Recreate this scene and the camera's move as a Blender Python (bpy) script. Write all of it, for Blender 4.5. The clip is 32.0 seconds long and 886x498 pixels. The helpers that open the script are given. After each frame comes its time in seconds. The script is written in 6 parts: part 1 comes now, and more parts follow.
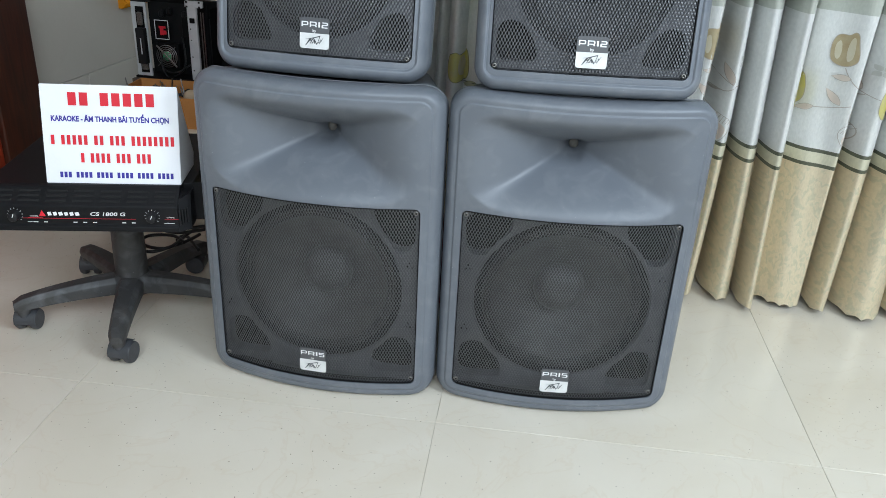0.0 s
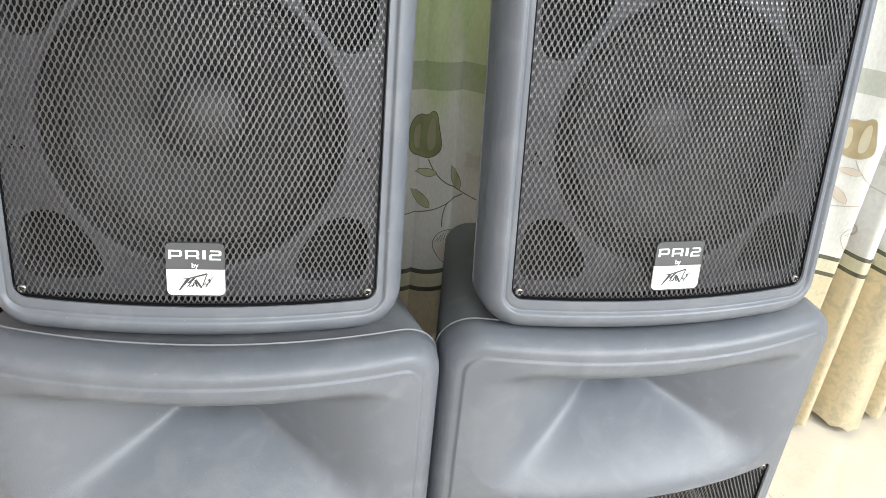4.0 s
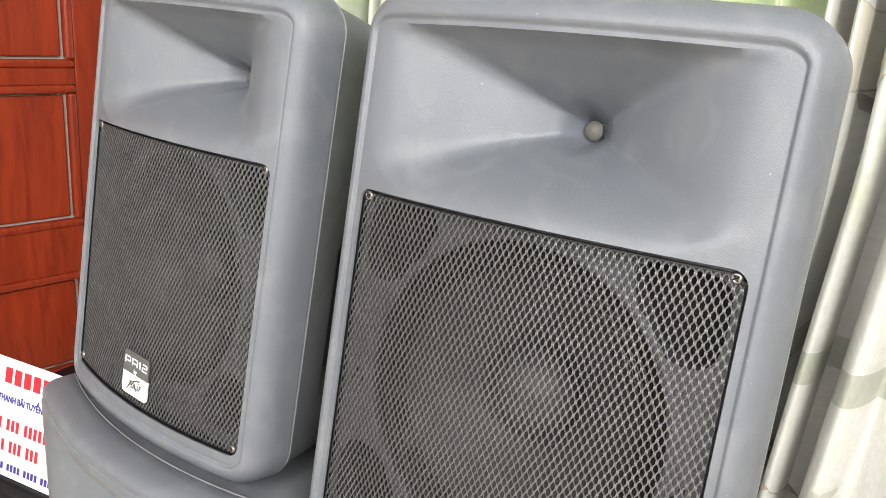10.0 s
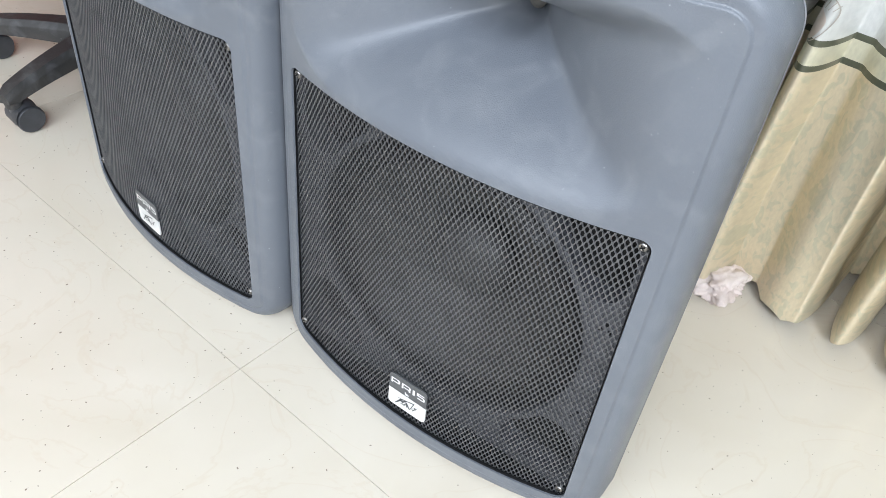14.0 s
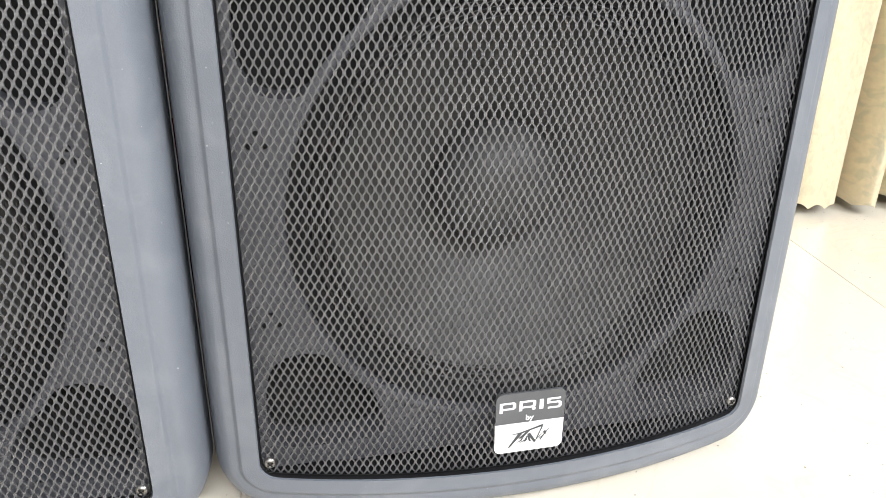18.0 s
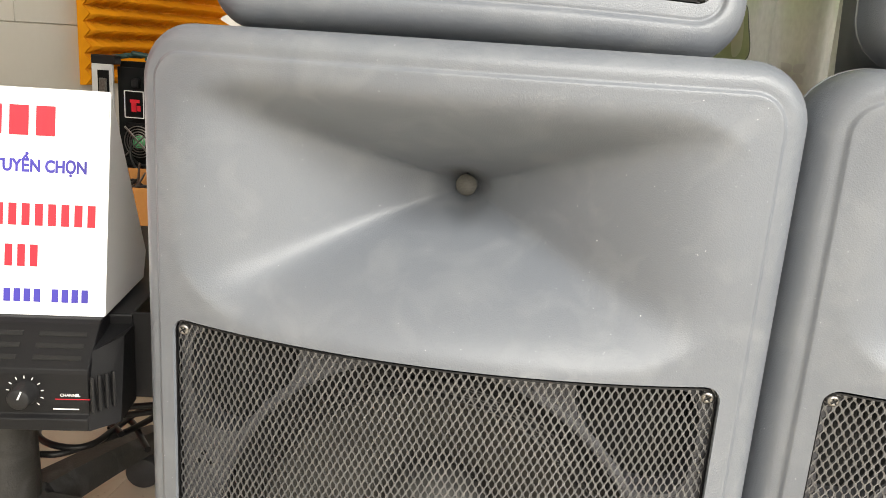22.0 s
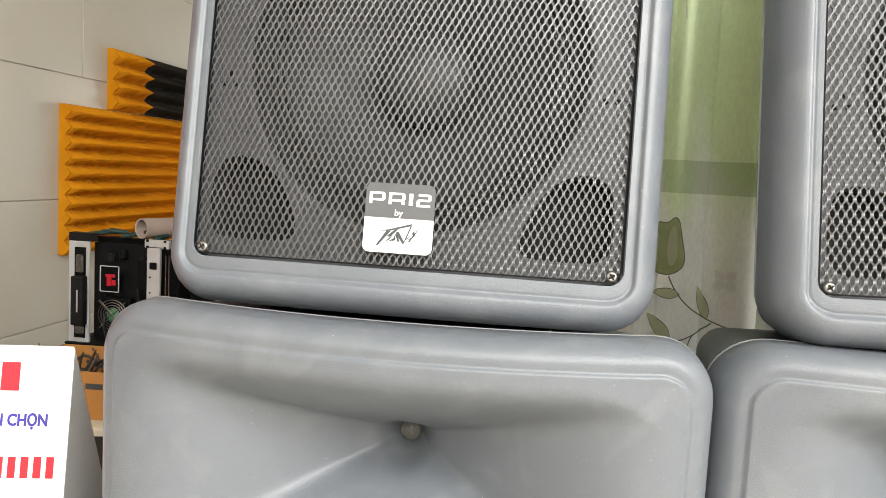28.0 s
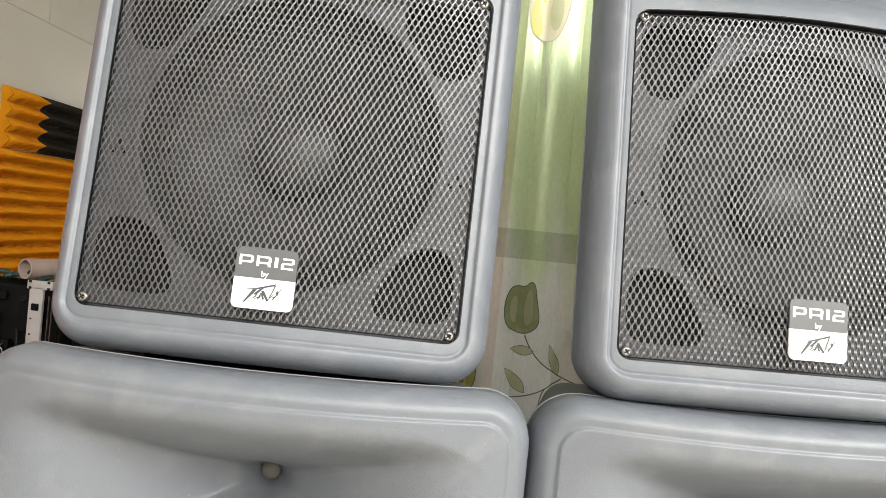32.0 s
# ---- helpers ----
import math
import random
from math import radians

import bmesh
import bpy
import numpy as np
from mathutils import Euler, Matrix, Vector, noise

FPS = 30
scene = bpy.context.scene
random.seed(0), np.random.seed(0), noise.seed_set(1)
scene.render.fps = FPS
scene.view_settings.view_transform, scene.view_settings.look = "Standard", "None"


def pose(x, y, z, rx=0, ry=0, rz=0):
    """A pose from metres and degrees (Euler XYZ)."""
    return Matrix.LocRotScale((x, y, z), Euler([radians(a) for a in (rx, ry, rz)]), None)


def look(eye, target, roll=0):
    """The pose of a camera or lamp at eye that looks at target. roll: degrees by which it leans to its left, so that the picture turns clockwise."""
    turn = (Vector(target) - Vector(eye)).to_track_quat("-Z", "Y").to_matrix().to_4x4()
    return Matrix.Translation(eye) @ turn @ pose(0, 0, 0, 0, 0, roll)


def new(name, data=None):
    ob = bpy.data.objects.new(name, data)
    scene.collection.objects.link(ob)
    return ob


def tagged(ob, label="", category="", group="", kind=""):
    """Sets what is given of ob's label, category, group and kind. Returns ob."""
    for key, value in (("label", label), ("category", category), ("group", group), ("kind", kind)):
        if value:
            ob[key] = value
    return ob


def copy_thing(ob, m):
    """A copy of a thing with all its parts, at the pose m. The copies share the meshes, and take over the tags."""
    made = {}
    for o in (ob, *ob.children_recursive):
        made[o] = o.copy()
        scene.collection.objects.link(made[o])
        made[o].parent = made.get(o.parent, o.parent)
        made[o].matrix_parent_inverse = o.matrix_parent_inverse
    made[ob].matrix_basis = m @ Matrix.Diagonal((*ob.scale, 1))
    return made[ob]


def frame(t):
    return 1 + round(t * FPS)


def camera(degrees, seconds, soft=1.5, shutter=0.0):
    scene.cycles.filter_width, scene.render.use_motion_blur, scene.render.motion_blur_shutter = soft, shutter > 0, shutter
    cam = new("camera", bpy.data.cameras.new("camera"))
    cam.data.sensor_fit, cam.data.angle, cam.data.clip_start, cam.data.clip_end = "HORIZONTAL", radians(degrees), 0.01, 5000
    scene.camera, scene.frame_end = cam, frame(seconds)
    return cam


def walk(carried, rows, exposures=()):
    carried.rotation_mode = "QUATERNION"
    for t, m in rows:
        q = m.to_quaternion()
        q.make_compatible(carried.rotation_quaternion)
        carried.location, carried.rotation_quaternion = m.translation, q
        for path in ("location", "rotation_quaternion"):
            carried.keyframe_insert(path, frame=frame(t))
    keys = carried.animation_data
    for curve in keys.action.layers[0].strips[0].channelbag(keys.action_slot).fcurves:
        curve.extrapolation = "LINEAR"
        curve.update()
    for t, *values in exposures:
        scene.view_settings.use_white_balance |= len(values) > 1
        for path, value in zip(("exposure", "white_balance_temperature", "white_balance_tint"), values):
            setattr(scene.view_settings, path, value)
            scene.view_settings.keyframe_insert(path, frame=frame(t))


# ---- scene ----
PATH = [
    (0, 0.2498, -1.4176, 1.0605, 10.67, -25.40, -2.71),
    (0.5, 0.2669, -1.2490, 1.0677, 16.06, -28.45, -2.30),
    (1, 0.2026, -1.1140, 1.0521, 13.28, -30.17, -4.05),
    (1.5, 0.0846, -0.9790, 1.0523, 6.02, -33.52, -2.98),
    (2, 0.0350, -0.9002, 1.0463, 3.11, -35.50, -2.88),
    (2.5, -0.0166, -0.7811, 1.0265, 2.26, -35.14, -3.84),
    (3, -0.0222, -0.6851, 1.0596, -1.34, -35.16, -5.04),
    (3.5, -0.0680, -0.6752, 1.1227, -5.92, -34.01, -6.25),
    (4, -0.1124, -0.6723, 1.1964, -5.79, -28.67, -4.77),
    (4.5, -0.1150, -0.6783, 1.2674, -3.61, -21.88, -2.66),
    (6.5, -0.0275, -0.7104, 1.2957, -5.13, -15.20, -0.16),
    (7, -0.0050, -0.7032, 1.2739, -3.26, -15.71, -0.26),
    (7.5, 0.1285, -0.6722, 1.2573, 3.70, -15.60, -0.21),
    (8, 0.2279, -0.6474, 1.2430, 9.34, -16.16, -1.14),
    (8.5, 0.2902, -0.5480, 1.2312, 14.94, -17.22, -4.86),
    (8.8, 0.3162, -0.4820, 1.2432, 19.46, -17.99, -5.93),
    (9, 0.3498, -0.4373, 1.2410, 23.76, -17.38, -5.05),
    (9.5, 0.4573, -0.4219, 1.2603, 35.13, -16.72, -3.14),
    (10, 0.6167, -0.4222, 1.2390, 41.06, -16.29, -3.98),
    (10.5, 0.6624, -0.4273, 1.1749, 41.54, -18.90, -6.15),
    (11, 0.6746, -0.4320, 1.1015, 43.12, -23.67, -6.86),
    (11.5, 0.6880, -0.4239, 1.0601, 43.41, -28.43, -5.80),
    (12, 0.6939, -0.4270, 1.0249, 43.64, -31.76, -4.77),
    (12.5, 0.6974, -0.4353, 0.9787, 44.55, -34.25, -4.73),
    (13, 0.7030, -0.4447, 0.9385, 45.44, -37.55, -5.38),
    (13.5, 0.7141, -0.4488, 0.9106, 45.44, -39.54, -5.33),
    (15.5, 0.3709, -0.4270, 0.8119, 22.79, -43.66, -2.35),
    (16, 0.2513, -0.3978, 0.7094, 8.59, -41.11, 0.85),
    (16.5, 0.1837, -0.4324, 0.4791, -0.78, -33.31, 0.54),
    (17, 0.1558, -0.4742, 0.3969, -4.48, -27.87, 0.25),
    (17.5, 0.1447, -0.4974, 0.4339, -5.20, -26.48, -0.50),
    (18, 0.1420, -0.5034, 0.4828, -5.36, -24.09, -0.68),
    (18.5, 0.1213, -0.5143, 0.5322, -5.46, -23.56, -3.56),
    (19, 0.0962, -0.5301, 0.5702, -6.40, -21.77, -5.68),
    (19.5, 0.0928, -0.5009, 0.6261, -6.23, -20.65, -4.68),
    (20, 0.0523, -0.5043, 0.6834, -3.70, -17.39, -4.98),
    (20.5, -0.0222, -0.5303, 0.7339, 0.47, -15.02, -5.27),
    (21, -0.0894, -0.5654, 0.7380, 5.11, -11.73, -4.98),
    (21.5, -0.1293, -0.5703, 0.7135, 7.91, -12.02, -4.04),
    (22, -0.1593, -0.5738, 0.6899, 10.13, -14.35, -3.75),
    (22.5, -0.1649, -0.5919, 0.6582, 11.68, -14.92, -3.87),
    (23, -0.1573, -0.5861, 0.6177, 11.28, -18.32, -2.80),
    (23.5, -0.1500, -0.5824, 0.5936, 10.02, -21.90, -2.80),
    (24, -0.1399, -0.5822, 0.5833, 8.66, -22.52, -2.69),
    (24.5, -0.1251, -0.5788, 0.5964, 7.41, -22.28, -2.01),
    (25, -0.1208, -0.5763, 0.6200, 6.96, -20.00, -2.55),
    (25.2, -0.1220, -0.5746, 0.6352, 7.01, -19.25, -2.84),
    (25.5, -0.1264, -0.5785, 0.6538, 6.80, -16.91, -3.04),
    (26, -0.1279, -0.5785, 0.7131, 7.35, -13.98, -2.83),
    (26.5, -0.1142, -0.5813, 0.7487, 8.49, -10.45, -2.35),
    (28.5, -0.1315, -0.6071, 0.8302, 8.67, -4.17, -3.13),
    (29, -0.1345, -0.6204, 0.8406, 8.50, -2.21, -2.82),
    (29.5, -0.1282, -0.6242, 0.8553, 7.49, 0.09, -2.58),
    (30, -0.1010, -0.6264, 0.8797, 4.58, 2.73, -1.93),
    (30.5, -0.0839, -0.6353, 0.8943, 1.79, 5.07, -1.45),
    (30.6, -0.0753, -0.6383, 0.9044, 1.69, 4.98, -1.56),
    (31, -0.0606, -0.6493, 0.9147, 0.73, 4.25, -2.59),
    (31.5, -0.0568, -0.6798, 0.8996, 1.25, 1.00, -4.19),
    (32, -0.0741, -0.6895, 0.8382, 1.84, -1.31, -5.76),
]
cam = camera(58.53, 32.0, 0.65)
walk(cam, [(t, pose(x, y, z, 90 + pitch, roll, yaw)) for t, x, y, z, yaw, pitch, roll in PATH],
     exposures=[(0.0, -0.26, 5800, 6), (1.0, -0.12, 5950, 10), (2.0, 0.04, 6150, 12), (4.0, 0.50, 6650, 11), (5.5, 0.32, 6500, 14), (7.0, 0.12, 6100, 20), (8.0, 0.25, 6500, 21), (9.0, 0.62, 6950, 16), (10.0, 0.45, 7150, 13), (11.0, 0.38, 6700, 13), (12.0, 0.2, 6400, 15), (13.0, 0.03, 5850, 11), (15.5, 0.62, 6600, 12), (17.0, 0.53, 7150, 13), (18.0, 0.66, 6500, 13), (20.0, 0.80, 6800, 12), (22.0, 0.84, 7450, 11), (24.0, 1.18, 7350, 11), (25.0, 1.06, 7370, 11), (26.0, 0.90, 7400, 10), (28.5, 0.82, 7250, 10), (30.0, 0.79, 7250, 11), (31.0, 0.68, 7100, 12), (32.0, 0.74, 7200, 11)])

# ---- world, daylight ----
world = bpy.data.worlds.new("overcast_sky")
scene.world = world
world.use_nodes = True
wt = world.node_tree
sky = wt.nodes.new("ShaderNodeTexSky")
sky.sky_type, sky.sun_disc = "NISHITA", False
sky.sun_elevation, sky.sun_rotation = radians(48), radians(160)
sky.dust_density, sky.air_density = 4.0, 1.5
wt.nodes["Background"].inputs["Strength"].default_value = 0.12
wt.links.new(sky.outputs[0], wt.nodes["Background"].inputs["Color"])
sun = new("sun", bpy.data.lights.new("sun", "SUN"))
sun.data.energy, sun.data.angle, sun.data.color = 0.6, radians(12), (1.0, 0.95, 0.88)
sun.matrix_world = look((2.0, -5.5, 6.5), (0, 0, 0))
sun.location = (2.0, -8.0, 9.0)


def area_lamp(name, m, sx, sy, power, color):
    ob = new(name, bpy.data.lights.new(name, "AREA"))
    ob.data.shape, ob.data.size, ob.data.size_y = "RECTANGLE", sx, sy
    ob.data.energy, ob.data.color = power, color
    ob.matrix_world = m
    return ob


# the open shop front behind the camera and, last, the window behind the curtain; two added fills between
area_lamp("daylight_shop_front", look((0.55, -2.45, 2.25), (0.0, 0.2, 0.7)), 2.4, 1.9, 80.0, (0.90, 0.96, 1.0))
# added light from the right; its window is unseen and assumed
area_lamp("right_fill_light", look((2.92, -1.75, 2.45), (0.1, 0.0, 0.7)), 1.1, 1.2, 114.0, (0.92, 0.97, 1.0))
# added fill for the niche and its tiled wall; no window is known there
area_lamp("niche_fill_light", look((-1.10, 2.95, 0.85), (-1.50, 1.8, 0.75)), 0.5, 0.6, 3.3, (0.95, 0.98, 1.0))
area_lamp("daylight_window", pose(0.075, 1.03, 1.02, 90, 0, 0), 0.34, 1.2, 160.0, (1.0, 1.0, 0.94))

# ---- materials ----


def nodes_of(name):
    m = bpy.data.materials.new(name)
    m.use_nodes = True
    nt = m.node_tree
    return m, nt, nt.nodes, nt.links, nt.nodes["Principled BSDF"]


def mat(name, c1, c2=None, rough=0.5, metal=0.0, scale=6.0, rvar=0.08, bump=0.0, bscale=300.0, spec=0.5, coat=0.0, island=0.0):
    """A surface whose colour drifts between c1 and c2 at two scales, with fine relief."""
    m, nt, n, l, b = nodes_of(name)
    c2 = c2 or tuple(v * 0.82 for v in c1)
    co = n.new("ShaderNodeTexCoord")
    big, fine = n.new("ShaderNodeTexNoise"), n.new("ShaderNodeTexNoise")
    big.inputs["Scale"].default_value, big.inputs["Detail"].default_value = scale, 4
    fine.inputs["Scale"].default_value, fine.inputs["Detail"].default_value = bscale, 2
    for t in (big, fine):
        l.new(co.outputs["Object"], t.inputs["Vector"])
    add = n.new("ShaderNodeMath")
    add.operation = "MULTIPLY_ADD"
    add.inputs[1].default_value = 0.25
    l.new(fine.outputs["Fac"], add.inputs[0])
    l.new(big.outputs["Fac"], add.inputs[2])
    ramp = n.new("ShaderNodeMapRange")
    ramp.inputs[1].default_value, ramp.inputs[2].default_value = 0.42, 0.82
    l.new(add.outputs[0], ramp.inputs[0])
    mix = n.new("ShaderNodeMix")
    mix.data_type = "RGBA"
    mix.inputs[6].default_value, mix.inputs[7].default_value = (*c1, 1), (*c2, 1)
    l.new(ramp.outputs[0], mix.inputs[0])
    l.new(mix.outputs[2], b.inputs["Base Color"])
    rr = n.new("ShaderNodeMapRange")
    rr.inputs[3].default_value, rr.inputs[4].default_value = max(0.02, rough - rvar), min(1, rough + rvar)
    l.new(big.outputs["Fac"], rr.inputs[0])
    l.new(rr.outputs[0], b.inputs["Roughness"])
    b.inputs["Metallic"].default_value = metal
    b.inputs["Specular IOR Level"].default_value = spec
    b.inputs["Coat Weight"].default_value = coat
    if bump:
        bp = n.new("ShaderNodeBump")
        bp.inputs["Strength"].default_value, bp.inputs["Distance"].default_value = bump, 0.001
        l.new(fine.outputs["Fac"], bp.inputs["Height"])
        l.new(bp.outputs[0], b.inputs["Normal"])
    return m




def scuffed(m, speck_scale, amount):
    """Adds sparse pale specks and soft rubbed patches to a plain moulded plastic."""
    n, l = m.node_tree.nodes, m.node_tree.links
    b = n["Principled BSDF"]
    src = b.inputs["Base Color"].links[0].from_socket
    co, sp, rub = n.new("ShaderNodeTexCoord"), n.new("ShaderNodeTexNoise"), n.new("ShaderNodeTexNoise")
    sp.inputs["Scale"].default_value, sp.inputs["Detail"].default_value = speck_scale, 1
    rub.inputs["Scale"].default_value, rub.inputs["Detail"].default_value, rub.inputs["Distortion"].default_value = 22, 8, 0.8
    for t, lo, hi, k, c in ((rub, 0.50, 0.75, 0.22, (0.27, 0.28, 0.29)), (sp, 0.790, 0.82, amount, (0.60, 0.60, 0.60))):
        l.new(co.outputs["Object"], t.inputs["Vector"])
        r, x = n.new("ShaderNodeMapRange"), n.new("ShaderNodeMix")
        r.inputs[1].default_value, r.inputs[2].default_value, r.inputs[4].default_value = lo, hi, k
        l.new(t.outputs["Fac"], r.inputs[0])
        x.data_type = "RGBA"
        x.inputs[7].default_value = (*c, 1)
        l.new(r.outputs[0], x.inputs[0])
        l.new(src, x.inputs[6])
        src = x.outputs[2]
    l.new(src, b.inputs["Base Color"])
    return m


GREY = scuffed(mat("speaker_grey_plastic", (0.137, 0.150, 0.172), (0.117, 0.128, 0.148), rough=0.40, scale=5, bump=0.3, bscale=900, spec=0.5), 430, 0.6)
GREY_D = scuffed(mat("speaker_shell_plastic", (0.145, 0.155, 0.172), (0.118, 0.126, 0.14), rough=0.56, scale=5, bump=0.35, bscale=800, spec=0.4), 390, 0.5)
SEAM = mat("pale_moulding_seam", (0.19, 0.197, 0.21), rough=0.5, bscale=500)
BAFFLE_S = mat("small_dark_baffle_plastic", (0.074, 0.075, 0.086), (0.060, 0.061, 0.071), rough=0.50, scale=14, bump=0.3, bscale=700)
BAFFLE = mat("dark_baffle_plastic", (0.092, 0.093, 0.104), (0.074, 0.075, 0.086), rough=0.48, scale=14, bump=0.3, bscale=700)
# near black that puts the shade of holes and slots into the colour
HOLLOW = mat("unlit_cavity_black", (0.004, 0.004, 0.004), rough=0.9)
MESH = mat("painted_steel_mesh", (0.160, 0.162, 0.169), (0.124, 0.126, 0.132), rough=0.41, metal=0.65, scale=30, bscale=600, spec=0.35)
CONE = mat("pulp_cone", (0.061, 0.059, 0.056), (0.048, 0.046, 0.044), rough=0.52, scale=20, bump=0.5, bscale=400)
CONE_S = mat("dark_pulp_cone", (0.040, 0.040, 0.043), (0.031, 0.031, 0.033), rough=0.55, scale=20, bump=0.5, bscale=400)
CAP = mat("doped_dust_cap", (0.062, 0.061, 0.060), (0.050, 0.049, 0.048), rough=0.48, scale=20, bump=0.4, bscale=400)
CAP_S = mat("dark_doped_dust_cap", (0.052, 0.052, 0.056), (0.041, 0.041, 0.044), rough=0.46, scale=20, bump=0.4, bscale=400)
RUBBER = mat("treated_surround", (0.021, 0.020, 0.020), rough=0.30, scale=30, bscale=300)
STEEL = mat("zinc_screw", (0.32, 0.31, 0.30), (0.19, 0.18, 0.17), rough=0.36, metal=0.95, scale=200)
BLACKP = mat("black_plastic", (0.009, 0.009, 0.010), (0.015, 0.015, 0.016), rough=0.45, scale=9, spec=0.22, bump=0.2, bscale=600)
SCREEN = mat("throat_screen", (0.155, 0.150, 0.138), (0.095, 0.092, 0.084), rough=0.6, metal=0.2, scale=900, bump=0.6, bscale=1500)
BADGE_G = mat("badge_grey", (0.085, 0.087, 0.092), rough=0.42, scale=30, bscale=500)
BADGE_W = mat("badge_silver_white", (0.70, 0.70, 0.69), (0.60, 0.60, 0.59), rough=0.38, scale=60, bscale=900)
INK_W = mat("white_print", (0.80, 0.80, 0.80), rough=0.5)
INK_D = mat("dark_print", (0.05, 0.055, 0.06), rough=0.45)

# ---- small builders ----


def link(name, verts, faces, material, parent=None, label="", smooth=False, matrix=None, kind=""):
    me = bpy.data.meshes.new(name)
    me.from_pydata([tuple(v) for v in verts], [], faces)
    me.update()
    return meshed(name, me, material, parent, label, smooth, matrix, kind)


def meshed(name, me, material, parent=None, label="", smooth=False, matrix=None, kind=""):
    for mm in (material if isinstance(material, (list, tuple)) else [material]):
        me.materials.append(mm)
    if smooth:
        me.polygons.foreach_set("use_smooth", [True] * len(me.polygons))
        me.update()
    ob = new(name, me)
    if parent:
        ob.parent = parent
    if matrix is not None:
        ob.matrix_basis = matrix
    return tagged(ob, label, kind=kind)


def part(name, bm, material, parent=None, label="", smooth=False, matrix=None, sharp=None, kind=""):
    """One mesh object out of a bmesh, under a thing or a part."""
    bmesh.ops.recalc_face_normals(bm, faces=bm.faces)
    me = bpy.data.meshes.new(name)
    bm.to_mesh(me)
    bm.free()
    ob = meshed(name, me, material, parent, label, smooth, matrix, kind)
    if smooth and sharp:
        me.set_sharp_from_angle(angle=radians(sharp))
    return ob


def empty(name, matrix=None, **tags):
    ob = new(name)
    ob.empty_display_size = 0.05
    if matrix is not None:
        ob.matrix_basis = matrix
    return tagged(ob, **tags)


def box(bm, size, at=(0, 0, 0), bevel=0.0, seg=2, rot=(0, 0, 0)):
    r = bmesh.ops.create_cube(bm, size=1.0)
    vs = r["verts"]
    bmesh.ops.scale(bm, vec=size, verts=vs)
    if bevel:
        es = list({e for v in vs for e in v.link_edges})
        g = bmesh.ops.bevel(bm, geom=es, offset=bevel, segments=seg, affect="EDGES", profile=0.5)
        vs = list({v for f in g["faces"] for v in f.verts} | {v for v in vs if v.is_valid})
    bmesh.ops.transform(bm, matrix=pose(*at, *rot), verts=vs)
    return vs


def cyl(bm, r1, r2, depth, m, seg=32, cap=True):
    g = bmesh.ops.create_cone(bm, cap_ends=cap, segments=seg, radius1=r1, radius2=r2, depth=depth, matrix=m)
    return g["verts"]


def lathe(profile, seg=48, axis_m=None):
    """A surface turned about local Y from (radius, y) pairs."""
    vs, fs = [], []
    for r, y in profile:
        for i in range(seg):
            a = 2 * math.pi * i / seg
            vs.append((r * math.cos(a), y, r * math.sin(a)))
    for k in range(len(profile) - 1):
        for i in range(seg):
            j = (i + 1) % seg
            fs.append((k * seg + i, k * seg + j, (k + 1) * seg + j, (k + 1) * seg + i))
    return vs, fs


def tube(name, pts, radius, material, parent=None, label="", seg=8, cyclic=False):
    cu = bpy.data.curves.new(name, "CURVE")
    cu.dimensions, cu.bevel_depth, cu.bevel_resolution, cu.use_fill_caps = "3D", radius, 2, True
    sp = cu.splines.new("NURBS")
    sp.points.add(len(pts) - 1)
    for p, q in zip(sp.points, pts):
        p.co = (*q, 1)
    sp.use_endpoint_u, sp.order_u, sp.use_cyclic_u = True, 3, cyclic
    tmp = bpy.data.objects.new(name, cu)
    scene.collection.objects.link(tmp)
    me = bpy.data.meshes.new_from_object(tmp.evaluated_get(bpy.context.evaluated_depsgraph_get()))
    bpy.data.objects.remove(tmp)
    bpy.data.curves.remove(cu)
    me.name = name
    return meshed(name, me, material, parent, label, True)


def lettering(text, size, material, parent, matrix, width=0.0, extrude=0.0002, name="lettering", label="", shear=0.0, bold=0.0, align="CENTER", tight=1.0):
    cu = bpy.data.curves.new(name, "FONT")
    cu.body, cu.size, cu.align_x, cu.align_y, cu.extrude, cu.shear, cu.offset = text, size, align, "CENTER", extrude, shear, bold
    cu.resolution_u = 3
    cu.space_character = tight
    tmp = bpy.data.objects.new(name, cu)
    scene.collection.objects.link(tmp)
    bpy.context.view_layer.update()
    me = bpy.data.meshes.new_from_object(tmp.evaluated_get(bpy.context.evaluated_depsgraph_get()))
    bpy.data.objects.remove(tmp)
    bpy.data.curves.remove(cu)
    if width:
        xs = [v.co.x for v in me.vertices]
        k = width / max(1e-6, max(xs) - min(xs))
        for v in me.vertices:
            v.co.x *= k
    return meshed(name, me, material, parent, label, False, matrix)


def ribbon(bm, pts, w, wx=None):
    """A flat mitred band along a polyline (x, z) in the plane y = 0; uprights may be wider than level runs."""
    wx = wx or w
    L, R = [], []
    n = len(pts)
    for i, p in enumerate(pts):
        ds = []
        for a, b in ((i - 1, i), (i, i + 1)):
            if 0 <= a and b < n:
                d = Vector(pts[b]) - Vector(pts[a])
                ds.append(Vector((-d.y, d.x)).normalized())
        m = sum(ds, Vector((0, 0))).normalized()
        k = 1 / max(0.4, m.dot(ds[0]))
        o = Vector((m.x * k * wx / 2, m.y * k * w / 2))
        L.append(bm.verts.new((p[0] + o.x, 0, p[1] + o.y)))
        R.append(bm.verts.new((p[0] - o.x, 0, p[1] - o.y)))
    for i in range(n - 1):
        bm.faces.new((L[i], L[i + 1], R[i + 1], R[i]))


